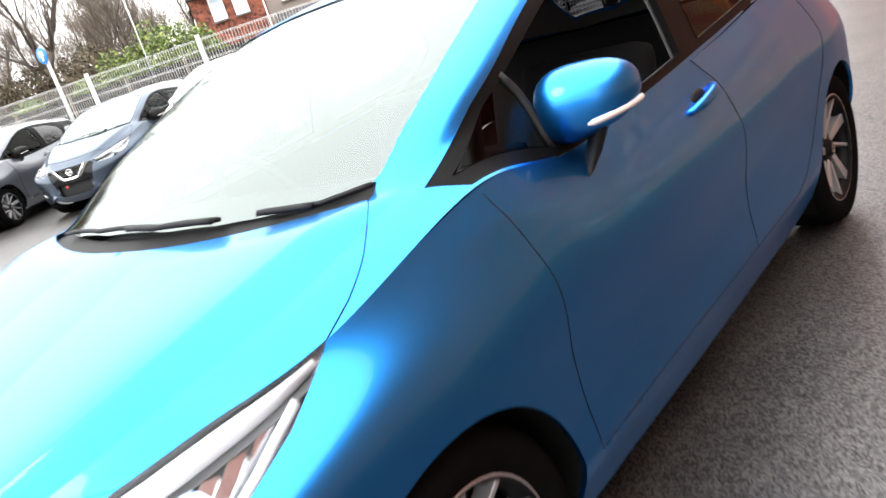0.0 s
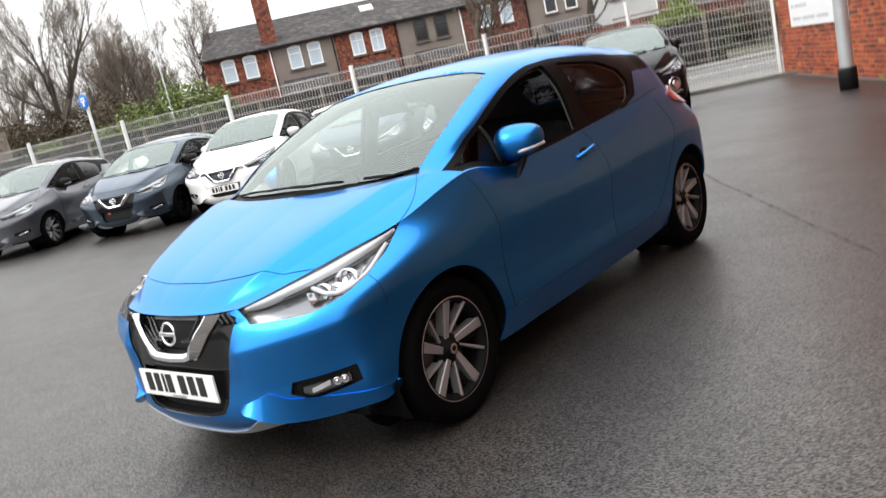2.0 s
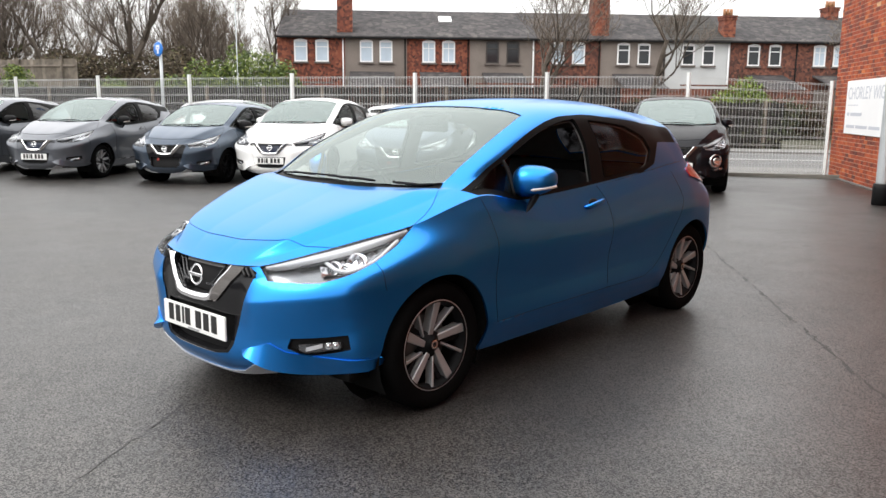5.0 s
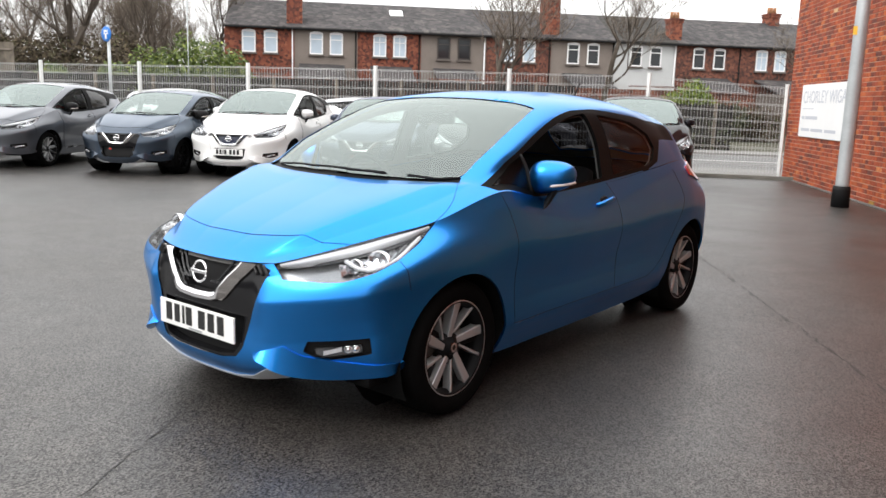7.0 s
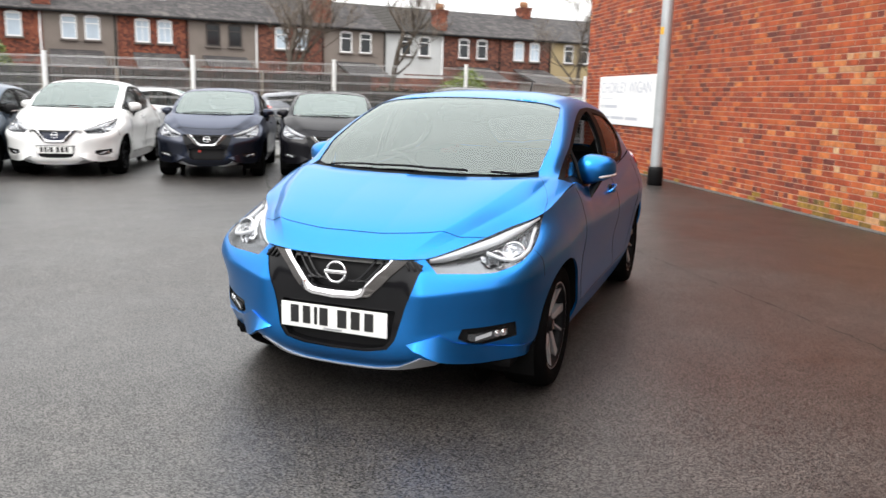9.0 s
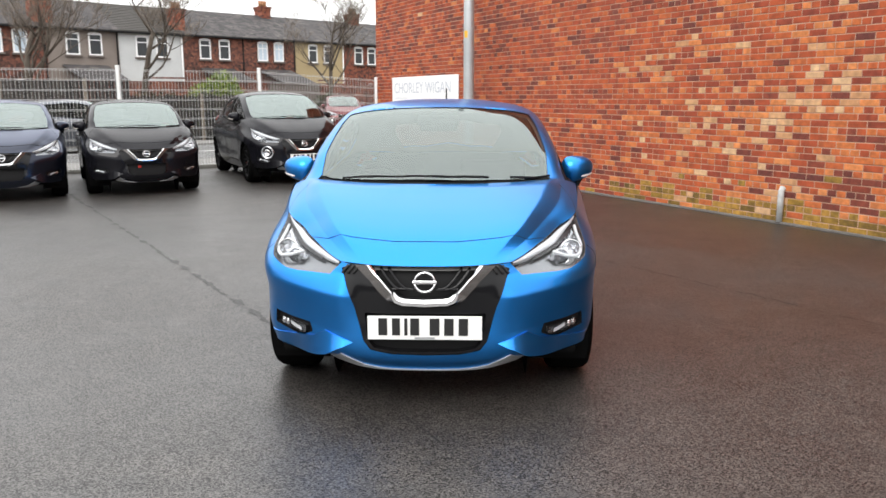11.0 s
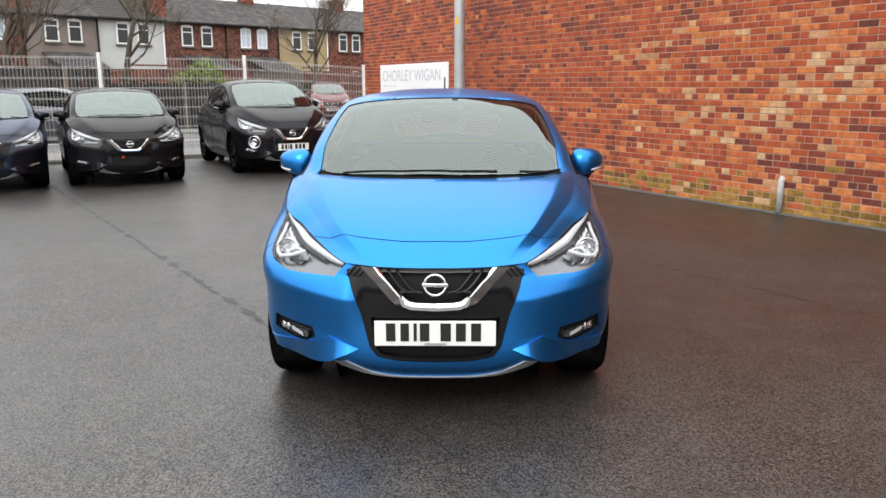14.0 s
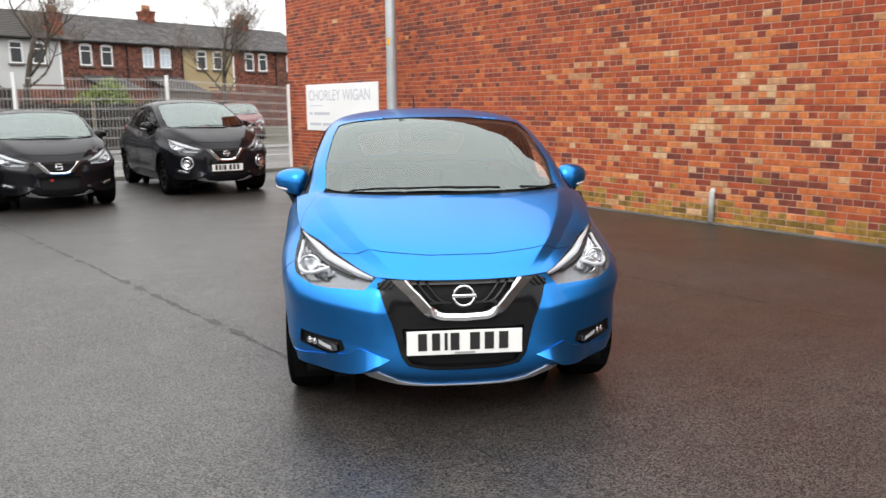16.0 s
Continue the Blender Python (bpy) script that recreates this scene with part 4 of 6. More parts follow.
        link("bumper_blade", *merge(*[loft(rows[k:k + 2]) for k in range(4)]), coat, bum)
    # wheels
    turns = (1.5, .9, 1.62, 1.2)
    for k, (yy, s) in enumerate(((0, 1), (0, -1), (wb, 1), (wb, -1))):
        wheel(car, 0, yy, wr, s, 44 if res > 6 else 24, rim_mat=DARKALLOY, face=wheel_face or ALLOY, rim=.212 * wr / .305, turn=turns[k], face_x=.795 * wx)
    # mirrors
    for s in B:
        bm = bmesh.new()
        bmesh.ops.create_uvsphere(bm, u_segments=22, v_segments=14, radius=1)
        for v in bm.verts:
            x, y, z = v.co
            y = y if y < 0 else y * .25
            sx = math.copysign(abs(x) ** .75, x)
            sz = math.copysign(abs(z) ** .8, z) * (1 - .22 * sx)
            v.co = Vector((sx * .116, y * .088, sz * .078 + .010 * sx))
        cap = part("mirror_cap", bm, mirror or coat, car, smooth=True)
        p0 = warp(np.array([[.845, .705, 1.022]]))[0]
        cap.matrix_local = Matrix.Translation((s * p0[0], p0[1], p0[2])) @ Matrix.Diagonal((s, 1, 1, 1)) @ Matrix.Rotation(radians(34), 4, 'Z')
        arc = [(.113 * math.sin(a), -.083 * math.cos(a) * .95, -.040 + .015 * math.sin(a)) for a in np.linspace(-.15, 1.35, 14)]
        link("indicator", *tube_data(arc, .008, 6, taper=[.003] + [.008] * 12 + [.005]), AMBER, cap, "clear indicator strip")
        bm = bmesh.new()
        box(bm, 0, .022, 0, .16, .006, .10, .002)
        part("mirror_glass", bm, CHROME, cap)
        V, F = loft([[(q * .03 + ox, oy + w_ * math.sin(a), oz + .02 * math.cos(a) * 1.0) for q, a in [(math.cos(b), b) for b in np.linspace(0, 2 * math.pi, 10)[:-1]]] for ox, oy, oz, w_ in ((.02, -.01, -.05, .05), (.0, 0, -.09, .045), (-.02, .01, -.13, .05), (-.045, .015, -.165, .06))], True)
        link("mirror_stalk", V, F, TRIM, cap)
    # handles
    for s in B:
        for yy, zz, un in ((1.28, .858, "front_door"), (2.10, .905, "rear_door")):
            if un == "rear_door":
                continue
            uv = belt.find(np.array([(yy, zz)]), [1, 2], (5, 13), (2, 4))[0]
            P0 = warp(belt.at(*uv)[None])[0]
            q = np.linspace(-1, 1, 12)
            path = [(s * (P0[0] + .024 * (1 - k ** 4)), P0[1] + .095 * k, P0[2] + .014 * k) for k in q]
            V, F = tube_data(path, .013, 8, taper=[.006, .011, .014] + [.015] * 6 + [.014, .011, .006])
            link("door_handle", V, F, coat, car)
            bm = bmesh.new()
            bmesh.ops.create_uvsphere(bm, u_segments=14, v_segments=8, radius=1, matrix=Matrix.Translation((s * (P0[0] - .006), P0[1], P0[2])) @ Matrix.Diagonal((.010, .05, .026, 1)))
            part("handle_cup", bm, TRIM, car, smooth=True)
    # wipers, parked at the foot of the screen
    for line, pivot in ((nums("-.50,.150 -.20,.100 .10,.088 .30,.108"), 1), (nums(".42,.135 .55,.165 .64,.225"), 0)):
        pts = densify(line, False, 5)
        sg = np.where(pts[:, 0] < 0, -1.0, 1.0)
        uv = top.find(np.abs(pts), [0, 1], (3.5, 6), (0.8, 4))
        P = warp(top.at(uv[:, 0], uv[:, 1]) + .010 * top.normal(uv[:, 0], uv[:, 1])) * np.stack([sg, 1 + 0 * sg, 1 + 0 * sg], 1)
        wp = link("wiper", *tube_data(P, .0060, 6), TRIM, car)
        half = P[len(P) // 2:] if pivot else P[:len(P) // 2 + 1]
        link("wiper_arm", *tube_data(half + np.array([0, -.017, .003]), .007, 6), TRIM, wp)
    # cabin
    seat(car, .36, warp(np.array([[0, 1.16, 0]]))[0][1])
    seat(car, -.36, warp(np.array([[0, 1.16, 0]]))[0][1])
    seat(car, 0, warp(np.array([[0, 1.95, 0]]))[0][1], True)
    bm = bmesh.new()
    box(bm, 0, .40, .83, 1.36, .50, .22, .06)
    box(bm, 0, .56, .62, .30, .4, .3, .04)
    part("dashboard", bm, CLOTH, car, smooth=True)
    V, F = tube_data([(-.36 + .18 * math.cos(a), .70 - .06 * math.sin(a), .88 + .17 * math.sin(a)) for a in np.linspace(0, 2 * math.pi, 29)[:-1]], .016, 8, True)
    link("steering_wheel", V, F, TRIM, car)
    p1 = warp(top.at(5.75, 4.0)[None])[0]
    bm = bmesh.new()
    box(bm, 0, p1[1] + .05, p1[2] - .07, .23, .05, .07, .015)
    box(bm, 0, p1[1] + .05, p1[2] - .03, .09, .06, .05, .01)
    part("rear_view_mirror", bm, TRIM, car, smooth=True)
    if res > 6:
        bm = bmesh.new()
        box(bm, 0, 0, 0, .26, .12, .03, .012)
        box(bm, 0, .02, -.03, .14, .07, .04, .012)
        housing = part("sensor_housing", bm, TRIM, car, "black sensor housing at the top of the screen", smooth=True)
        housing.matrix_local = Matrix.Translation((0, p1[1] + .03, p1[2] - .035)) @ Matrix.Rotation(radians(22), 4, 'X')
    if not suv:
        p2 = warp(np.array([[0, 2.35, 1.395]]))[0]
        link("aerial", *tube_data([(0, p2[1], p2[2]), (0, p2[1] + .10, p2[2] + .13)], .006, 6), TRIM, car)
    return car


# ---- ground, wall ----
YARD = link("ground", [(-260, -120, 0), (240, -120, 0), (240, 260, 0), (-260, 260, 0)], [(0, 1, 2, 3)], ASPHALT, None, smooth=False)
tagged(YARD, "damp dark grey asphalt yard with worn patches", "ground", kind="structure")

# old joints in the surfacing, sealed with tar, parallel to the wall
TAR = mat("dark_tar_joint", (.017, .016, .0152), rough=.5, spec=.6, var=.4, scale=9, fine=.62, fine_scale=85, bump=.8, bump_scale=85)
for k, (line, w) in enumerate((("-6.4,8.4 -.62,.07", .030), ("-.22,-.55 .42,-1.6", .016), ("-.5,5.6 3.2,.35", .014))):
    a, b = nums(line)
    d = (b - a) / np.linalg.norm(b - a)
    nrm = np.array([d[1], -d[0]])
    V, F = [], []
    n = int(np.linalg.norm(b - a) / .04)
    for i in range(n + 1):
        p = a + (b - a) * i / n
        wob = .030 * noise.noise(Vector((i * .07, k * 9.0, 0))) + .030 * noise.noise(Vector((i * .6, k * 5.0, 3)))
        half = w * max(0.0, .5 + 1.5 * noise.noise(Vector((i * .23, 7.0, k * 3.0)))) * min(1, i / 20, (n - i) / 20)
        for sgn in (-1, 1):
            V.append((*(p + nrm * (wob + sgn * half)), .002))
    for i in range(n):
        F.append((2 * i, 2 * i + 2, 2 * i + 3, 2 * i + 1))
    tagged(link("tar_joint", V, F, TAR, None, smooth=False), "thin broken tar-sealed joint in the asphalt", "joint", kind="structure")

WALL_A, WALL_B = Vector((-2.08, 15.28, 0)), Vector((11.5, -8.06, 0))


# plain dark walls added out of view behind the camera, only for reflections
UNSEENWALL = mat("dark_grey_unseen_wall", (.10, .10, .105), rough=.5, var=.1, scale=.6)
for nm, x, y, sx, sy, hgt in (("wall_back", -6, -27, 54, .4, 3.4), ("wall_left", -33, -12, .4, 20, 3.4)):
    bm = bmesh.new()
    box(bm, x, y, hgt / 2, sx, sy, hgt)
    tagged(part(nm, bm, UNSEENWALL, None), "plain dark wall added out of view to close the yard", "wall", kind="structure")


# ---- the blue car ----
MAIN = build_car("bright blue five-door hatchback with a chrome V grille", Matrix.Identity(4), BLUE, "hatch", res=18, open_window=True)
WD = (WALL_B - WALL_A).normalized()
WLEN = (WALL_B - WALL_A).length
WM = Matrix.Translation(WALL_A) @ Matrix.Rotation(math.atan2(WD.y, WD.x), 4, 'Z')   # x along the wall, y into the building
WALL_H = 7.0
MORTAR = mat("pale_mortar", (0.40, 0.25, 0.18), rough=0.95, var=0.25, scale=4, fine=0.2, fine_scale=90, bump=0.4, bump_scale=120)
RED_STOPS = [(0.0, (0.19, 0.033, 0.015)), (0.2, (0.26, 0.045, 0.016)), (0.5, (0.315, 0.056, 0.017)), (0.8, (0.355, 0.068, 0.018)), (1.0, (0.41, 0.095, 0.024))]
BRICK = ramp_material("red_brick", RED_STOPS, var=.32, scale=9)
BRICK_ONE = ramp_material("red_brick_piece", RED_STOPS, island=False, var=.32, scale=9)
DARK_STOPS = [(0.0, (0.105, 0.024, 0.017)), (0.5, (0.155, 0.032, 0.018)), (1.0, (0.21, 0.042, 0.020))]
DARKBRICK = ramp_material("dark_burnt_brick", DARK_STOPS, var=.3)
DARK_ONE = ramp_material("dark_burnt_brick_piece", DARK_STOPS, island=False, var=.3)
ORANGE_STOPS = [(0.0, (0.38, 0.085, 0.024)), (0.5, (0.45, 0.12, 0.03)), (1.0, (0.53, 0.19, 0.06))]
ORANGEBRICK = ramp_material("orange_brick", ORANGE_STOPS, var=.3)
ORANGE_ONE = ramp_material("orange_brick_piece", ORANGE_STOPS, island=False, var=.3)
BUFF_STOPS = [(0.0, (0.40, 0.19, 0.085)), (0.5, (0.49, 0.27, 0.13)), (1.0, (0.55, 0.36, 0.20))]
BUFF = ramp_material("buff_brick", BUFF_STOPS)
BUFF_ONE = ramp_material("buff_brick_piece", BUFF_STOPS, island=False)
MOSS_STOPS = [(0.0, (0.13, 0.075, 0.012)), (0.5, (0.24, 0.135, 0.018)), (1.0, (0.36, 0.19, 0.035))]
MOSSY = ramp_material("algae_stained_brick", MOSS_STOPS, var=0.4)
CONCRETE = mat("weathered_concrete", (0.17, 0.165, 0.145), rough=0.85, var=0.2, scale=3, fine=0.12, fine_scale=60, bump=0.3, bump_scale=90)

wall = link("wall_side", [(x, y, z) for x in (0, WLEN) for y in (0.0, .33) for z in (-.1, WALL_H)],
            [(0, 1, 3, 2), (4, 6, 7, 5), (0, 4, 5, 1), (2, 3, 7, 6), (1, 5, 7, 3), (0, 2, 6, 4)], MORTAR, smooth=False)
wall.matrix_world = WM
tagged(wall, "tall red brick side wall with patches of buff bricks", "wall", kind="structure")
gable = link("wall_end", [(x, y, z) for x in (0.0, .33) for y in (.33, 9) for z in (-.1, WALL_H)],
             [(0, 1, 3, 2), (4, 6, 7, 5), (0, 4, 5, 1), (2, 3, 7, 6), (1, 5, 7, 3), (0, 2, 6, 4)], BRICK, smooth=False)
gable.matrix_world = WM
tagged(gable, "plain red brick end wall of the building", "wall", kind="structure")


def brick_wall():
    """Courses of stretchers with a course of headers now and then; each brick a little proud of the mortar."""
    rng = random.Random(5)
    boxes = {"red": [], "dark": [], "orange": [], "buff": [], "moss": []}
    singles = []
    z, course = .006, 0
    while z < WALL_H - .07:
        header = course % 3 == 2
        step = .1125 if header else .225
        x = -(step / 2) * (course % 2) + .003
        while x < WLEN:
            x0, x1 = max(x, 0.004), min(x + step - .010, WLEN)
            if x1 - x0 > .03:
                cx = (x0 + x1) / 2
                d = math.hypot((cx - 11.4 - (z - 1.2) * -.5) / 1.7, (z - 1.25) / 1.0)
                drift = noise.noise(Vector((cx * .45, z * .8, 4.0)))
                worn = math.exp(-((cx - 11.6) / 2.6) ** 2 - ((z - .9) / 1.5) ** 2)      # rebuilt patch of paler bricks
                p = .15 * math.exp(-d * d) + .03 * math.exp(-((cx - 11.0) / 1.9) ** 2) * (z < 2.2) + .001
                pm = min(.9, 1.25 * math.exp(-(z / (.22 + .12 * noise.noise(Vector((cx * .8, 2, 2))))) ** 2)) * math.exp(-((cx - 12.0) / 3.6) ** 2)
                po = .03 + .36 * worn + .06 * max(0, drift)
                pd = max(.04, .17 - .40 * drift + .08 * (z > 2.2) - .08 * worn)
                q = rng.random()
                kind = "buff" if q < p else "moss" if q < p + pm else "orange" if q < p + pm + po else "dark" if q < p + pm + po + pd else "red"
                depth = rng.uniform(.003, .008)
                tilt = rng.uniform(-.0015, .0015)
                if kind != "moss" and not header and 10.2 < cx < 12.8 and .45 < z < 1.75 and x1 - x0 > .2 and len(singles) < 290:
                    singles.append((cx, z, depth, kind))
                else:
                    boxes[kind].append((x0, x1, z + tilt, z + .065 + tilt, depth))
            x += step
        z += .075
        course += 1
    for kind, m in (("red", BRICK), ("dark", DARKBRICK), ("orange", ORANGEBRICK), ("buff", BUFF), ("moss", MOSSY)):
        b = np.array(boxes[kind])
        n = len(b)
        x0, x1, z0, z1, d = b.T
        o = np.zeros(n)
        e = .004
        V = np.stack([np.stack(c, 1) for c in ((x0, o, z0), (x1, o, z0), (x1, o, z1), (x0, o, z1),
                                               (x0 + e, -d, z0 + e), (x1 - e, -d, z0 + e), (x1 - e, -d, z1 - e), (x0 + e, -d, z1 - e))], 1).reshape(-1, 3)
        F = []
        for k in range(n):
            o8 = 8 * k
            F += [(o8 + 4, o8 + 5, o8 + 6, o8 + 7), (o8, o8 + 1, o8 + 5, o8 + 4), (o8 + 1, o8 + 2, o8 + 6, o8 + 5), (o8 + 2, o8 + 3, o8 + 7, o8 + 6), (o8 + 3, o8, o8 + 4, o8 + 7)]
        ob = link("brickwork", V, F, m, wall, smooth=False)
        tagged(ob, kind="stuff")
    e = .004
    V = [(-.1075, 0, 0), (.1075, 0, 0), (.1075, 0, .065), (-.1075, 0, .065), (-.1075 + e, -1, e), (.1075 - e, -1, e), (.1075 - e, -1, .065 - e), (-.1075 + e, -1, .065 - e)]
    F = [(4, 5, 6, 7), (0, 1, 5, 4), (1, 2, 6, 5), (2, 3, 7, 6), (3, 0, 4, 7)]
    shared = {}
    for kind, m in (("red", BRICK_ONE), ("dark", DARK_ONE), ("orange", ORANGE_ONE), ("buff", BUFF_ONE)):
        me = bpy.data.meshes.new("brick")
        me.from_pydata(V, [], F)
        me.materials.append(m)
        shared[kind] = me
    for cx, z, depth, kind in singles:
        ob = new("brick", shared[kind])
        ob.parent = wall
        ob.location = (cx, 0, z)
        ob.scale = (1, depth, 1)


# concrete strip at the foot of the wall
bm = bmesh.new()
box(bm, WLEN / 2, -.03, .006, WLEN, .06, .03, .006)
strip = part("wall_footing", bm, mat("dirty_mortar_fillet", (.12, .11, .10), rough=.9, var=.3, scale=5), None)
strip.matrix_world = WM
tagged(strip, "narrow weathered concrete strip along the foot of the wall", "footing", kind="structure")

# capped pipe on the wall
pipe = link("capped_pipe", *tube_data([(0, 0, .02), (0, 0, .38), (0, .03, .42)], .036, 10), mat("chalky_grey_plastic", (.42, .42, .41), rough=.7, var=.25, scale=18))
pipe.matrix_world = WM @ Matrix.Translation((11.75, -.04, 0))
tagged(pipe, "short chalky grey pipe stub at the foot of the brick wall", "pipe")

# banner sign
SIGNWHITE = mat("white_banner_board", (.80, .80, .80), rough=.5, var=.03, scale=2)
sign = thing("wall_sign", WM @ Matrix.Translation((2.51, -.022, 1.41)), "white banner sign with pale lettering on the brick wall", "sign")
bm = bmesh.new()
box(bm, 0, 0, 0, 3.10, .02, 1.0, .004)
part("board", bm, SIGNWHITE, sign)
PALETEXT = mat("pale_grey_print", (.50, .52, .57), rough=.5)
tc = bpy.data.curves.new("lettering", 'FONT')
tc.body, tc.size, tc.extrude = "CHORLEY WIGAN", .31, .001
tc.materials.append(PALETEXT)
txt_ob = new("lettering", tc)
dg = bpy.context.evaluated_depsgraph_get()
txt_me = bpy.data.meshes.new_from_object(txt_ob.evaluated_get(dg))
bpy.data.objects.remove(txt_ob)
lettering = new("lettering", txt_me)
lettering.parent = sign
lettering.matrix_local = Matrix.Translation((-1.43, -.0125, .15)) @ Matrix.Rotation(radians(90), 4, 'X') @ Matrix.Diagonal((1.06, 1.06, 1, 1))
for x, z, w, h in ((-1.06, .04, .66, .014), (-1.33, -.13, .14, .06), (-.82, -.13, .72, .06), (-1.12, -.36, .52, .055), (-.42, -.36, .70, .055), (.35, -.36, .6, .055)):
    bm = bmesh.new()
    box(bm, x, -.0125, z, w, .003, h)
    part("print_bar", bm, PALETEXT, sign)

# lamp column in front of the wall
lampost = thing("lamp_column", Matrix.Translation((.15, 10.3, 0)), "tall galvanised steel lamp column with a black foot", "lamp post")
link("column", *tube_data([(0, 0, .30), (0, 0, .34), (0, 0, 2.2), (0, 0, 7.5)], .1, 12, taper=[.100, .096, .093, .080]), GALV, lampost)
link("foot", *tube_data([(0, 0, -.02), (0, 0, .26), (0, 0, .31)], .15, 16, taper=[.128, .128, .122]), TRIM, lampost, "black painted foot")
bm = bmesh.new()
box(bm, -.05, -.084, 2.55, .055, .012, .12)
part("label_plate", bm, mat("yellow_label", (.75, .42, .03), rough=.5), lampost, "small yellow label")

# ---- mesh fence along the yard ----
POSTS = nums("-34.2,1.2 -31.4,2.15 -28.6,3.1 -25.8,4.05 -23.1,5.0 -20.3,5.95 -17.5,6.93 -14.72,7.91 -11.93,8.88 -9.38,10.31 -6.80,11.68 -4.44,13.43 -2.06,14.93")
fence = thing("mesh_fence", Matrix.Identity(4), "pale grey welded mesh fence with square posts", "fence")
for k, (x, y) in enumerate(POSTS):
    bm = bmesh.new()
    hgt = 2.09 if k < len(POSTS) - 1 else 1.92
    box(bm, x, y, hgt / 2 - .02, .065, .065, hgt + .04, .006)
    box(bm, x, y, hgt + .006, .072, .072, .02, .004)
    for j in range(9):
        box(bm, x + .012, y - .036, .15 + j * .22, .05, .014, .03)
    part("post", bm, FENCEGREY, fence)


def mesh_panel(p, q, h0, h1):
    """Upright wires, and pairs of level wires with folded ribs."""
    p, q = np.array(p), np.array(q)
    L = np.linalg.norm(q - p)
    d = (q - p) / L
    nrm = np.array([d[1], -d[0]])
    V, F = [], []

    def bar(a, b, r):
        a, b = np.array(a), np.array(b)
        ax = np.array([0, 0, 1.0]) if abs((b - a)[2]) < .5 * np.linalg.norm(b - a) else np.array([*d, 0])
        t = (b - a) / np.linalg.norm(b - a)
        e1 = np.cross(t, ax)
        e1 /= np.linalg.norm(e1)
        e2 = np.cross(t, e1)
        o = len(V)
        for c in (a, b):
            for s1, s2 in ((1, 1), (-1, 1), (-1, -1), (1, -1)):
                V.append(c + r * (s1 * e1 + s2 * e2))
        F.extend([(o, o + 1, o + 5, o + 4), (o + 1, o + 2, o + 6, o + 5), (o + 2, o + 3, o + 7, o + 6), (o + 3, o, o + 4, o + 7)])
    n = int(L / .064)
    for i in range(1, n):
        t = i / n
        x, y = p + d * L * t
        top_z = h0 + (h1 - h0) * t
        bar((x, y, .05), (x, y, top_z), .0023)
    for j in range(11):
        f = j / 10
        for dz in (-.012, .012):
            z0, z1 = .07 + (h0 - .09) * f + dz, .07 + (h1 - .09) * f + dz
            off = .025 if j in (0, 3, 7, 9) else 0
            a, b = p + nrm * off, q + nrm * off
            bar((*a, z0), (*b, z1), .0034)
    ob = link("mesh_panel", np.array(V), F, WIREGREY, fence, smooth=False)
    return ob


for k in range(len(POSTS) - 1):
    last = k == len(POSTS) - 2
    mesh_panel(POSTS[k], POSTS[k + 1], 2.03, 1.88 if last else 2.03)

# ---- road beyond the fence ----
FD = np.array([.88, .475])          # along the fence
FN = np.array([-.475, .88])         # away from the yard
F0 = np.array([-9.38, 10.31])


def along(t, o, z=0.0):
    p = F0 + FD * t + FN * o
    return (p[0], p[1], z)


def strip_slab(name, o0, o1, z, material, label, category, t0=-60, t1=60):
    V = [along(t, o, h) for t in (t0, t1) for o in (o0, o1) for h in (-.1, z)]
    ob = link(name, V, [(0, 1, 3, 2), (4, 6, 7, 5), (0, 4, 5, 1), (2, 3, 7, 6), (1, 5, 7, 3), (0, 2, 6, 4)], material, smooth=False)
    return tagged(ob, label, category, kind="structure")


PAVING = mat("worn_paving", (.17, .166, .158), rough=.8, var=.18, scale=1.2, fine=.12, fine_scale=40)
ROADMAT = mat("dry_road_asphalt", (.10, .10, .098), rough=.75, var=.15, scale=.8, fine=.15, fine_scale=70)
VERGE = mat("winter_grass", (.052, .050, .030), rough=.95, var=.45, scale=2.5, fine=.4, fine_scale=30)
LINEWHITE = mat("road_line_paint", (.6, .6, .58), rough=.7, var=.2, scale=8)
strip_slab("fence_kerb", .02, .16, .07, CONCRETE, "low concrete edging under the mesh fence", "kerb")
strip_slab("pavement", .5, 2.6, .02, PAVING, "worn grey pavement behind the mesh fence", "pavement")
strip_slab("road", 2.6, 9.0, .008, ROADMAT, "grey asphalt road behind the fence", "road")
strip_slab("road_line", 5.75, 5.85, .013, LINEWHITE, "white line along the road", "road marking")
strip_slab("pavement_far", 9.0, 10.8, .06, PAVING, "far pavement of the road", "pavement")
strip_slab("verge", 10.8, 90, .03, VERGE, "rough winter grass behind the road", "grass")

# dark board fence on the far side
BOARD = ramp_material("dark_stained_boards", [(0, (.010, .009, .009)), (.6, (.020, .018, .017)), (1, (.038, .032, .028))], var=.3, scale=5)
PALEBOARD = ramp_material("weathered_boards", [(0, (.10, .085, .065)), (.6, (.15, .125, .10)), (1, (.20, .17, .14))], var=.3, scale=4)


